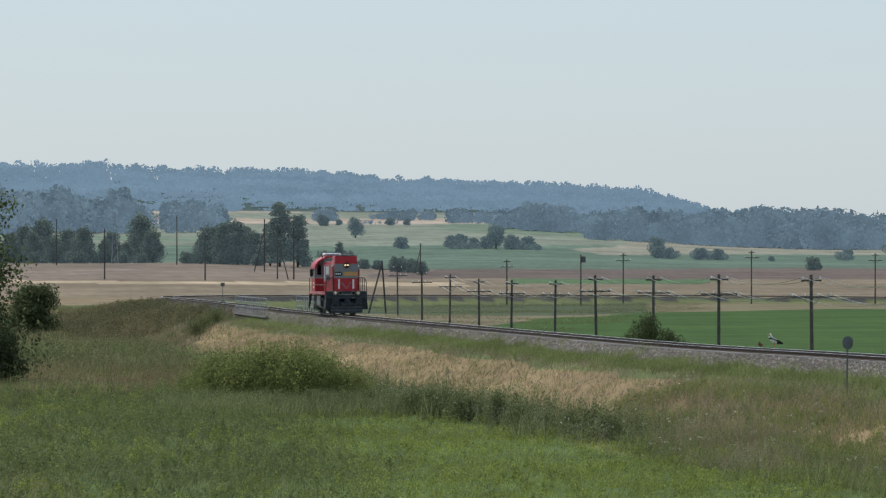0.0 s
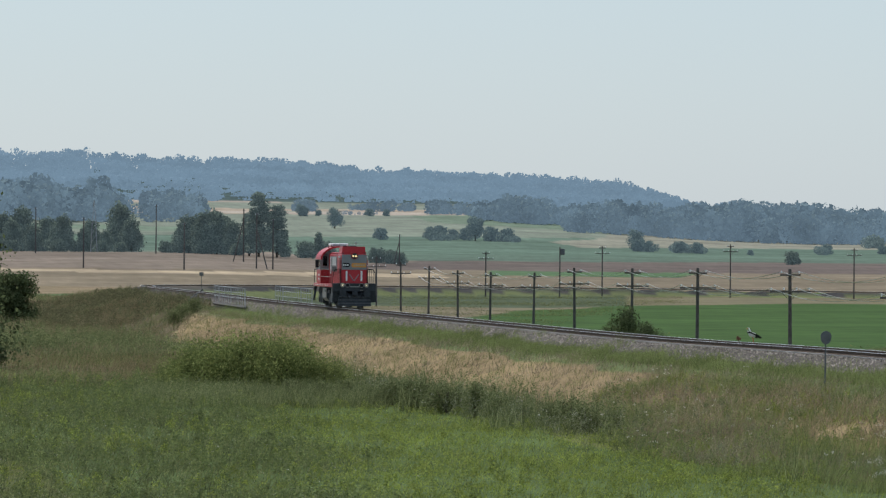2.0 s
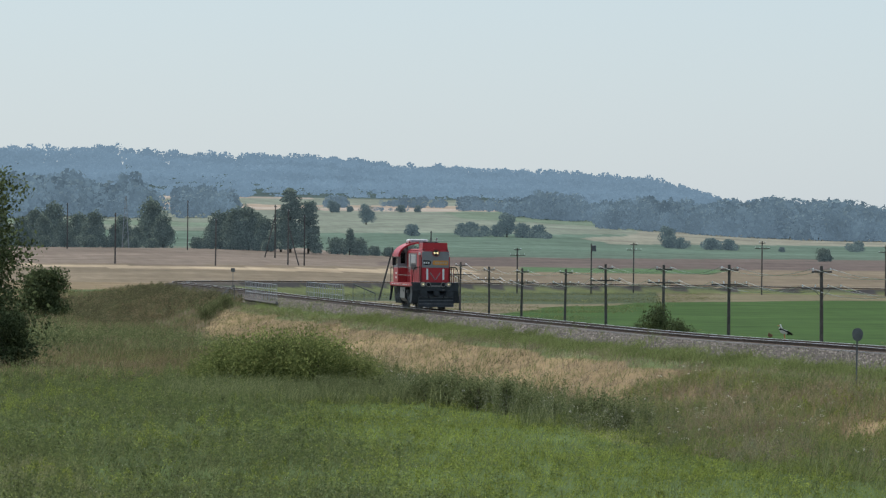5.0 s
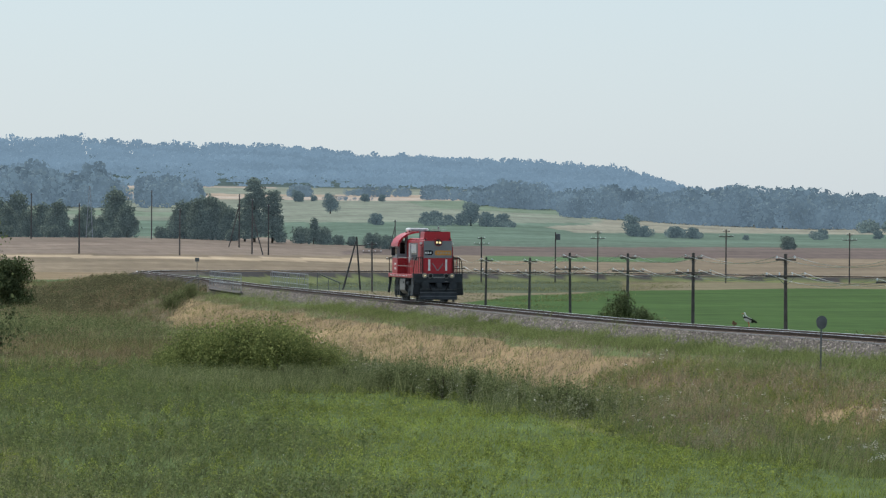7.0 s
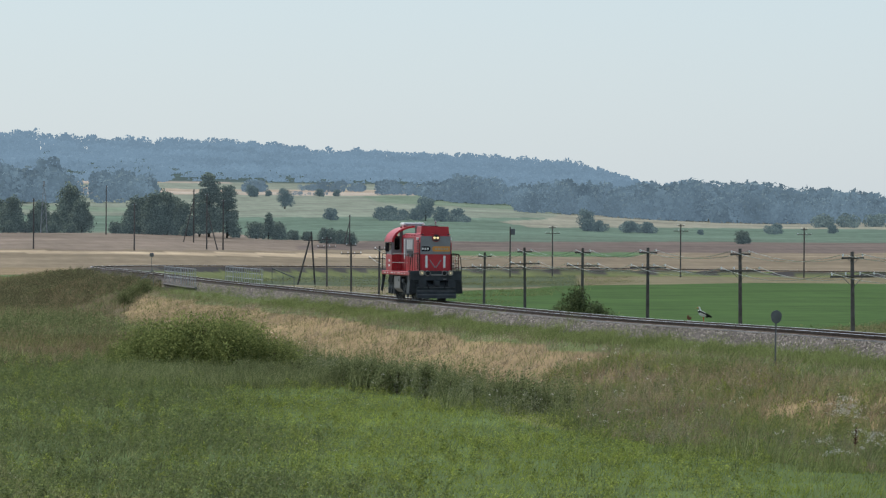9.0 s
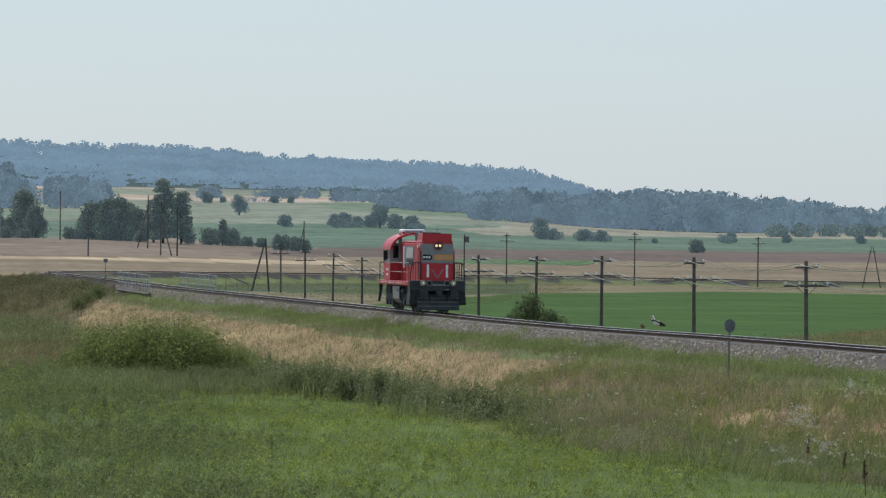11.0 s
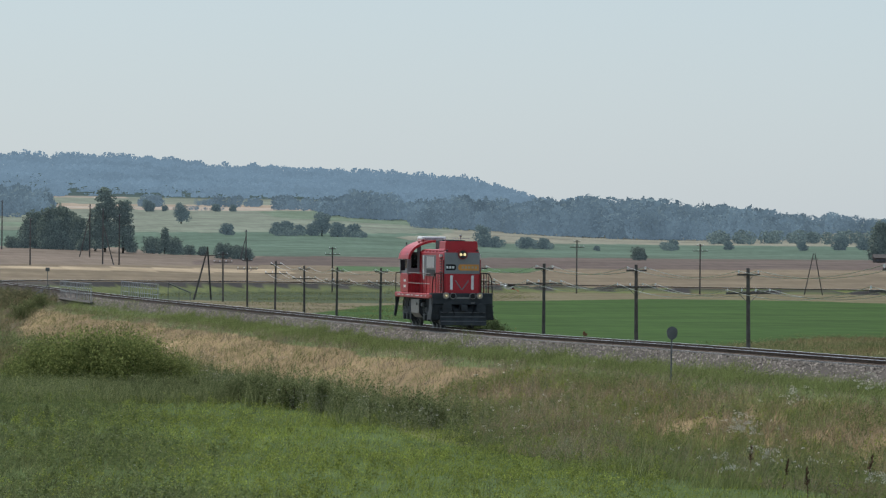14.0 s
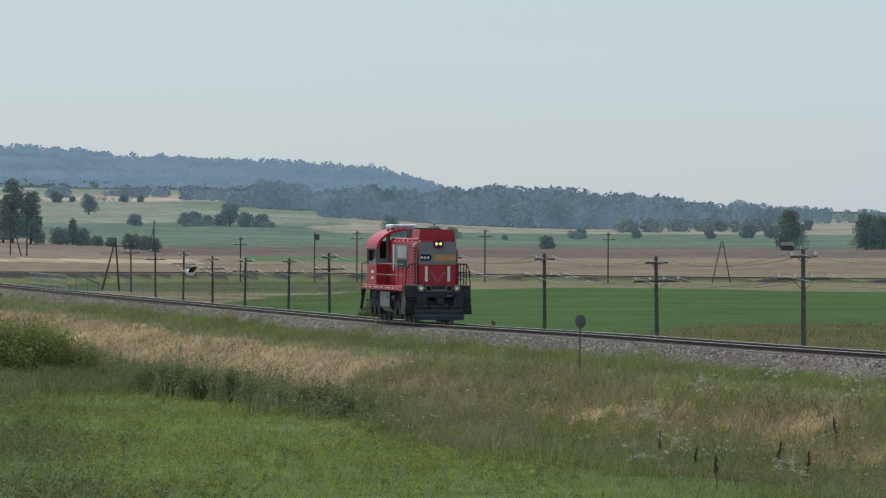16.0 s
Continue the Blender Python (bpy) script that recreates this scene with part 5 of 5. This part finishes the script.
    # exhaust and roof gear
    part("exhaust", boxed(-0.30, 0.62, 4.6, 6.6, 4.0, 4.52, 0.06), M_DARK, loco, "black exhaust hood")
    bm = tube([(0.62, 4.2, 4.0), (0.62, 4.2, 4.72)], 0.025)
    bmesh.ops.create_uvsphere(bm, u_segments=8, v_segments=6, radius=0.07, matrix=pose(0.62, 4.2, 4.72))
    part("horn", bm, M_GALV, loco)
    part("antenna", tube([(0.2, 4.2, 4.6), (1.1, 4.2, 4.58)], 0.012), M_GALV, loco)
    # cab, wider than the hood, with an arched roof
    cab = part("cab", boxed(-1.52, 1.52, 8.0, 10.6, 1.75, 2.75, 0.04), M_RED, loco, "red lower cab")
    arc = [(1.58 * math.cos(a), 3.5 + 1.0 * math.sin(a)) for a in [math.pi * i / 16 for i in range(17)]]
    inner = [(1.46 * math.cos(a), 3.48 + 0.90 * math.sin(a)) for a in [math.pi * (16 - i) / 16 for i in range(17)]]
    bm = bmesh.new()
    for i in range(16):
        q = [arc[i], arc[i + 1], inner[15 - i], inner[16 - i]]
        extrude_y(bm, q, 7.6, 10.9)
    bmesh.ops.remove_doubles(bm, verts=bm.verts, dist=0.001)
    part("cab_roof", bm, M_RED, loco, "arched red cab roof")
    part("cab_pillar_wall", boxed(-1.50, -1.44, 8.05, 10.55, 2.75, 2.98), M_GREY, cab)
    for sx in (-1.45, -0.93, 0.93, 1.45):
        for y in (8.05, 10.5):
            part("pillar", boxed(sx - 0.10, sx + 0.10, y - 0.05, y + 0.05, 2.7, 3.78 if abs(sx) > 1 else 4.25, 0.01), M_GREY, cab, "grey cab pillar")
    for y in (8.06, 10.5):
        bm = extrude_y(bmesh.new(), [(-1.46, 2.75), (-0.93, 2.75), (-0.93, 3.02), (-1.46, 3.02)], y - 0.03, y + 0.03)
        part("cab_end_panel", bm, M_GREY, cab)
        bm = extrude_y(bmesh.new(), [(1.46, 2.75), (0.93, 2.75), (0.93, 3.02), (1.46, 3.02)], y - 0.03, y + 0.03)
        part("cab_end_panel", bm, M_GREY, cab)
        for a, b in ((-1.40, -0.98), (0.98, 1.40)):
            w = part("window", boxed(a, b, y - 0.012, y + 0.012, 2.92, 3.72), glass, cab, "cab window pane")
            w.visible_shadow = False
        # added grey panels lighten the dark windows like a reflection
        for a, b in ((-1.36, -1.02), (1.02, 1.36)):
            part("blind", boxed(a, b, y + 0.03, y + 0.05, 3.40, 3.70), M_GREY, cab, "added grey panel imitating light reflected in the window")
        for a, b in ((-1.44, -1.38), (-1.0, -0.94)):
            part("window_frame", boxed(a, b, y - 0.045, y - 0.02, 2.9, 3.74), M_BLACK, cab)
    part("cab_back_wall", boxed(-1.40, 1.40, 10.35, 10.42, 2.7, 3.86), M_GREY, cab, "dark rear cab wall")
    part("console", boxed(-1.2, 1.2, 9.2, 9.9, 2.6, 3.15, 0.05), M_DARK, cab, "dark cab interior desk")
    for sx in (-1, 1):
        part("side_window", boxed(*sorted((sx * 1.49, sx * 1.47)), 8.4, 9.9, 3.0, 3.55), glass, cab).visible_shadow = False
        part("side_panel_upper", boxed(*sorted((sx * 1.50, sx * 1.46)), 9.95, 10.55, 2.75, 3.6), M_GREY, cab)
        part("mirror", boxed(*sorted((sx * 1.68, sx * 1.92)), 7.9, 8.0, 2.9, 3.45, 0.03), M_BLACK, loco, "black side mirror")
        part("mirror_arm", tube([(sx * 1.5, 8.05, 3.35), (sx * 1.72, 7.97, 3.35)], 0.02), M_BLACK, loco)
    unit = part("roof_unit", boxed(-0.75, 0.55, 8.3, 9.9, 4.46, 4.68, 0.08), M_WHITE, loco, "white roof air conditioner")
    part("vent", boxed(-0.6, 0.4, 8.27, 8.3, 4.5, 4.6), M_GALV, unit)
    for x, z in ((-0.95, 4.33), (-0.75, 4.42)):
        part("roof_horn", cyl(x, 8.0, z + 0.06, 0.05, 0.3), M_DKRED, loco)
    # rear short hood
    part("rear_hood", boxed(-0.92, 0.92, 10.62, 11.9, 1.75, 3.1, 0.08), M_RED, loco)
    # deck and sill
    part("deck", boxed(-1.54, 1.54, 0.0, 12.3, 1.50, 1.74, 0.03), M_RED, loco, "red running board and sill")
    for i in range(9):
        y = 2.0 + i * 1.05
        part("sill_mark", boxed(-1.548, -1.542, y, y + 0.2 + 0.35 * ((i * 7) % 3), 1.60, 1.655), M_WHITE, loco, "small pale stencil bar")
    for i in range(2):
        part("cab_mark", boxed(-1.528, -1.522, 8.7, 9.4, 2.0 + i * 0.3, 2.13 + i * 0.3), M_WHITE, loco, "small pale stencil bar")
    # handrails along both sides
    for sx in (-1, 1):
        x = sx * 1.50
        for z in (2.25, 2.78):
            part("handrail", tube([(x, 0.9, z), (x, 7.9, z)], 0.02), M_SILVER if sx < 0 else M_BLACK, loco)
        for i in range(7):
            y = 0.9 + i * 1.166
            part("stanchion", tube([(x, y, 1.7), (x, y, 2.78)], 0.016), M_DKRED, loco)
        # front corner rails
        part("corner_rail", tube([(sx * 0.98, -0.05, 1.6), (sx * 0.98, -0.05, 2.82), (sx * 1.38, -0.1, 2.80), (sx * 1.50, -0.1, 2.55), (sx * 1.55, -0.1, 1.9), (sx * 1.55, -0.1, 1.2), (sx * 1.42, -0.1, 1.05)], 0.026), M_BLACK, loco, "black bent grab rail")
        for xx in (1.10, 1.24, 1.38):
            part("grab_bar", tube([(sx * xx, -0.05, 1.7), (sx * xx, -0.05, 2.78)], 0.018), M_BLACK, loco)
        part("rear_rail", tube([(sx * 1.5, 12.2, 0.95), (sx * 1.5, 12.2, 2.75), (sx * 1.0, 12.2, 2.8)], 0.026), M_BLACK, loco)
    # front beam, steps and plough
    beam = part("front_beam", boxed(-1.54, 1.54, -0.28, 0.9, 1.22, 1.80, 0.03), M_DARK, loco, "dark grey buffer beam")
    part("number_strip", boxed(-0.32, 0.36, -0.292, -0.282, 1.52, 1.60), M_SILVER, beam, "faint pale number bar")
    part("step_mark", boxed(0.42, 0.62, -0.292, -0.282, 1.10 + 0.18, 1.33), M_SILVER, beam)
    for sx in (-1, 1):
        part("step_skirt", extrude_y(bmesh.new(), [(sx * 1.54, 1.25), (sx * 1.62, 0.45), (sx * 1.05, 0.42), (sx * 1.05, 1.25)], -0.2, 0.85), M_DARK, loco, "dark slanted step skirt")
        for z in (0.5, 0.82, 1.12):
            part("step", boxed(*sorted((sx * 1.05, sx * 1.60)), -0.34, -0.2, z, z + 0.05), M_DARK, loco)
        buf = part("buffer", cyl(sx * 0.88, -0.45, 1.06, 0.12, 0.5), M_DARK, loco)
        part("buffer_head", cyl(sx * 0.88, -0.72, 1.06, 0.25, 0.05, seg=24), M_DARK, buf)
    plough = part("plough", extrude_x(bmesh.new(), [(-0.35, 0.16), (-0.55, 0.18), (-0.35, 0.92), (0.2, 1.22), (0.2, 0.3)], -1.18, 1.18), M_DARK, loco, "dark snow plough")
    for z, y in ((0.35, -0.54), (0.58, -0.48), (0.8, -0.42)):
        part("plough_bar", boxed(-1.15, 1.15, y, y + 0.06, z, z + 0.05), M_STEEL, plough)
    part("coupler", boxed(-0.17, 0.17, -0.85, -0.2, 0.9, 1.22, 0.04), M_DARK, loco)
    for x in (-0.55, 0.55):
        part("brake_hose", tube([(x, -0.32, 1.2), (x, -0.5, 1.0), (x * 0.8, -0.5, 0.7)], 0.03), M_BLACK, loco)
    # tank and side gear
    part("fuel_tank", extrude_y(bmesh.new(), [(-1.46, 1.42), (-1.46, 0.72), (-1.25, 0.48), (1.25, 0.48), (1.46, 0.72), (1.46, 1.42)], 4.7, 7.2), M_SILVER, loco, "pale grey fuel tank")
    # added dark plate imitates the shade on the tank's front end
    part("tank_end", extrude_y(bmesh.new(), [(-1.44, 1.40), (-1.44, 0.73), (-1.24, 0.50), (1.24, 0.50), (1.44, 0.73), (1.44, 1.40)], 4.66, 4.69), M_DARK, loco, "dark plate standing in for shade on the tank's front")
    part("tank_cap", cyl(-1.48, 5.2, 1.2, 0.07, 0.06, "x"), M_STEEL, loco)
    part("main_frame", boxed(-1.12, 1.12, 0.9, 12.0, 0.72, 1.5, 0.03), M_DARK, loco)
    for i in range(12):
        part("pipe", tube([(-1.2, 1.3 + i * 0.9, 1.46), (-1.25, 1.35 + i * 0.9, 1.1), (-1.15, 1.5 + i * 0.9, 0.9)], 0.03), M_DARK if i % 2 else M_STEEL, loco)
    for y in (4.35, 7.5):
        part("air_reservoir", cyl(-1.25, y, 1.15, 0.13, 0.5, "y"), M_STEEL, loco)
    # trucks
    for y0 in (2.6, 9.4):
        truck = part("truck_frame", boxed(-1.22, 1.22, y0 - 1.75, y0 + 1.75, 0.62, 0.92, 0.04), M_DARK, loco, "dark truck frame")
        for yy in (-1.15, 0, 1.15):
            for sx in (-1, 1):
                part("axle_box", boxed(*sorted((sx * 1.0, sx * 1.34)), y0 + yy - 0.2, y0 + yy + 0.2, 0.33, 0.72, 0.04), M_DARK, truck)
        for yy in (-1.5, -0.75, -0.4, 0.4, 0.75, 1.5):
            for sx in (-1, 1):
                bm = bmesh.new()
                for c in range(5):
                    bmesh.ops.create_cone(bm, cap_ends=True, segments=10, radius1=0.09, radius2=0.09, depth=0.04, matrix=pose(sx * 1.26, y0 + yy, 0.66 + c * 0.08))
                part("spring", bm, M_STEEL, truck, "coil spring")
            part("sand_pipe", tube([(-1.1, y0 + yy, 0.6), (-0.85, y0 + yy + 0.1, 0.15)], 0.02), M_DARK, truck)
        for yy in (-1.15, 0, 1.15):
            bm = bmesh.new()
            for sx in (-1, 1):
                bmesh.ops.create_cone(bm, cap_ends=True, segments=32, radius1=0.48, radius2=0.48, depth=0.12, matrix=pose(sx * 0.78, 0, 0, 0, 90, 0))
                bmesh.ops.create_cone(bm, cap_ends=True, segments=32, radius1=0.51, radius2=0.50, depth=0.03, matrix=pose(sx * 0.705, 0, 0, 0, 90, 0))
                for j in range(4):
                    box(bm, sx * 0.84 - 0.015, sx * 0.84 + 0.015, -0.05, 0.05, 0.15, 0.4, m=pose(0, 0, 0, j * 90))
            rod(bm, (-0.95, 0, 0), (0.95, 0, 0), 0.09, 0.09, 12)
            ws = part("wheelset", bm, M_STEEL, loco, "steel wheelset with dark wheels")
            ws.location = (0, y0 + yy, 0.485)
            LOCO_WHEELS.append((ws, y0 + yy))
    for sx in (-1, 1):
        part("rear_skirt", extrude_y(bmesh.new(), [(sx * 1.46, 1.5), (sx * 1.60, 0.5), (sx * 1.48, 0.45), (sx * 1.3, 1.5)], 12.1, 12.3), M_DARK, loco)
    return tagged(loco, "red and grey diesel shunting locomotive with lit headlights on the track", "locomotive")


LOCO = locomotive()

# ---- stork: body along -X (its way of flight), origin in its breast ----


def stork():
    bird = new("stork")
    bm = bmesh.new()
    bmesh.ops.create_uvsphere(bm, u_segments=16, v_segments=10, radius=1, matrix=Matrix.Diagonal((0.30, 0.125, 0.145, 1)))
    part("body", bm, M_PLUME, bird, "white plumage")
    bm = bmesh.new()
    bmesh.ops.create_uvsphere(bm, u_segments=12, v_segments=8, radius=1, matrix=pose(0.22, 0, -0.02, 0, 12, 0) @ Matrix.Diagonal((0.2, 0.08, 0.06, 1)))
    part("tail", bm, M_FLIGHT, bird, "black folded flight feathers")
    bm = bmesh.new()
    rod(bm, (0.0, 0, 0.0), (-0.14, 0, 0.09), 0.07, 0.045, 8)
    rod(bm, (-0.14, 0, 0.09), (-0.30, 0, 0.12), 0.045, 0.035, 8)
    bmesh.ops.create_uvsphere(bm, u_segments=10, v_segments=8, radius=0.055, matrix=pose(-0.33, 0, 0.13))
    neck = part("neck", bm, M_PLUME, bird, "white neck and head")
    neck.location = (-0.2, 0, 0.03)
    bm = rod(bmesh.new(), (-0.37, 0, 0.13), (-0.56, 0, 0.11), 0.022, 0.004, 6)
    bill = part("bill", bm, M_BILL, neck, "long red bill")
    legs = []
    for sy in (-0.05, 0.05):
        bm = rod(bmesh.new(), (0, 0, 0), (0.02, 0, -0.30), 0.016, 0.012, 6)
        rod(bm, (0.02, 0, -0.30), (0, 0, -0.62), 0.012, 0.010, 6)
        rod(bm, (0, 0, -0.62), (-0.10, 0, -0.63), 0.012, 0.006, 5)
        leg = part("leg", bm, M_BILL, bird, "thin red leg")
        leg.location = (0.06, sy, -0.08)
        legs.append(leg)
    wings = []
    for sy in (-1, 1):
        bm = bmesh.new()
        co = [(-0.17, 0, 0), (-0.20, sy * 0.45, 0.03), (-0.10, sy * 0.95, 0), (0.10, sy * 0.92, -0.01), (0.17, sy * 0.45, 0), (0.15, 0, -0.01)]
        top = [bm.verts.new((x, y, z + 0.018)) for x, y, z in co]
        low = [bm.verts.new((x, y, z - 0.018)) for x, y, z in co]
        bm.faces.new(top), bm.faces.new(low[::-1])
        for i in range(6):
            bm.faces.new((top[i], low[i], low[(i + 1) % 6], top[(i + 1) % 6]))
        for i in range(7):
            y = sy * (0.60 + 0.055 * i)
            box(bm, 0.0, 0.26 - 0.02 * i, min(y, y + 0.04 * sy), max(y, y + 0.04 * sy), -0.008, 0.008)
        bmesh.ops.recalc_face_normals(bm, faces=bm.faces)
        w = part("wing", bm, M_FLIGHT, bird, "broad wing with black flight feathers")
        bm = boxed(-0.205, -0.02, *sorted((sy * 0.02, sy * 0.5)), 0.0, 0.035, 0.012)
        part("wing_coverts", bm, M_PLUME, w, "white inner wing")
        w.location = (0, sy * 0.09, 0.08)
        wings.append((w, sy))
    tagged(bird, "white stork with black wing feathers and a red bill", "stork")
    return bird, neck, bill, legs, wings


STORK, NECK, BILL, LEGS, WINGS = stork()
STORK.scale = (0.72, 0.72, 0.72)

# ---- sleepers ----


def sleepers():
    bm = boxed(-1.3, 1.3, -0.125, 0.125, -0.37, -0.175)
    for v in bm.verts:
        if v.co.z > -0.2:
            v.co.y *= 0.75
    me = bpy.data.meshes.new("sleeper")
    bm.to_mesh(me)
    bm.free()
    me.materials.append(M_SLEEPER)
    k0 = find_k(150)
    for i in range(300):
        k = k0 + i * 0.6
        j, f = int(k), k % 1
        p = TRACK[j] * (1 - f) + TRACK[j + 1] * f
        ob = new("sleeper", me)
        ob.parent = track
        ob.matrix_basis = pose(p[0], p[1], p[2], 0, 0, math.degrees(math.atan2(TAN[j, 1], TAN[j, 0])) - 90)
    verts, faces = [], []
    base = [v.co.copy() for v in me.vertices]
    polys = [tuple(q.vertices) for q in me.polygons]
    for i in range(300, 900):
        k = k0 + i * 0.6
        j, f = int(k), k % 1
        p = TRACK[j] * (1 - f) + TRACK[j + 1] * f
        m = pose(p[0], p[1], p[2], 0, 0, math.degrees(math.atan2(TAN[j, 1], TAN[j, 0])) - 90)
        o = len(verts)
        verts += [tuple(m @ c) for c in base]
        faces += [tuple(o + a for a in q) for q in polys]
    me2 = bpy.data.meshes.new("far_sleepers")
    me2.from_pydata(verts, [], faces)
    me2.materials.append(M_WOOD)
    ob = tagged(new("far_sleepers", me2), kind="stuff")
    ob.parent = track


sleepers()

# ---- what moves ----


def rail_pose(k):
    j, f = int(k), k % 1
    p = TRACK[j] * (1 - f) + TRACK[j + 1] * f
    return p


def motions():
    """The locomotive runs along the track at a steady pace; the stork stands, then flies across."""
    k_start = find_k(395)
    pace = 9.29
    rows = []
    for i in range(0, 33):
        t = i * 0.5
        k = k_start - pace * t
        a, b = rail_pose(k), rail_pose(k + 9.0)
        way = a - b
        turn = math.degrees(math.atan2(way[0], -way[1]))
        tilt = math.degrees(math.atan2(way[2], math.hypot(way[0], way[1])))
        rows.append((t, pose(a[0], a[1], a[2], tilt, 0, turn)))
    walk(LOCO, rows)
    for ws, y in LOCO_WHEELS:
        spin = []
        for i in range(0, 241):
            t = i * 2 / 30
            spin.append((t, pose(0, y, 0.485, math.degrees(pace * t / 0.485), 0, 0)))
        walk(ws, spin)
    D = 246.0
    flight = [(0, 0.06325, -0.01500), (12.2, 0.06328, -0.01500), (12.4, 0.06314, -0.0150), (12.6, 0.06270, -0.0144), (12.8, 0.06040, -0.0135), (13.0, 0.05902, -0.01151),
              (13.2, 0.05710, -0.00985), (13.4, 0.05435, -0.0094), (13.6, 0.05182, -0.00815), (13.8, 0.04930, -0.00735), (14.0, 0.04590, -0.0069),
              (14.4, 0.03831, -0.00585), (14.8, 0.02990, -0.00525), (15.2, 0.02180, -0.00505), (15.6, 0.01240, -0.0056), (16.0, 0.00265, -0.00645)]
    rows = []
    for t, a, c in flight:
        d = D - 4.0 * ramp(np.array(t), 12.4, 14.4)
        d = float(d)
        rows.append((t, pose(a * d, d, 3.97 + c * d, 0, 24 if t <= 12.4 else 4, 12)))
    walk(STORK, rows)
    # neck raised while it stands, stretched out in flight
    walk(NECK, [(0, pose(-0.16, 0, 0.03, 0, 30, 0)), (12.3, pose(-0.16, 0, 0.03, 0, 30, 0)), (12.7, pose(-0.2, 0, 0.03, 0, 0, 0)), (16, pose(-0.2, 0, 0.03, 0, -4, 0))])
    bowed = pose(-0.33, 0, 0.13, 0, -60, 0) @ pose(0.33, 0, -0.13)
    walk(BILL, [(0, bowed), (12.3, bowed), (12.7, pose(0, 0, 0)), (16, pose(0, 0, 0))])
    for leg in LEGS:
        p = leg.location.copy()
        walk(leg, [(0, pose(p.x, p.y, p.z, 0, -30, 0)), (12.5, pose(p.x, p.y, p.z, 0, -30, 0)), (12.9, pose(p.x, p.y, p.z, 0, -80, 0)), (16, pose(p.x, p.y, p.z, 0, -84, 0))])
    for w, sy in WINGS:
        p = (0, sy * 0.09, 0.08)
        folded = pose(p[0] - 0.36, p[1] * 0.7, p[2] - 0.02, 0, 16, -sy * 86) @ pose(0, 0, 0, 0, 0, 0)
        rows = [(0, folded), (12.3, folded), (12.45, pose(*p, sy * 20, 0, -sy * 40))]
        beat = [55, 15, -25, -45, -50, 0, 55, 10, -45, 0, 50, 20, -10, 0, 5, 40, 50, 10, -35, -55, 0, 50, 20, -35, -45, 10, 50, 15, -20, -55, 0, 50, 5, 15, 22]
        for n, f in enumerate(beat):
            rows.append((round(12.6 + n * 0.1, 2), pose(*p, sy * f, 0, 0)))
        walk(w, rows)


motions()
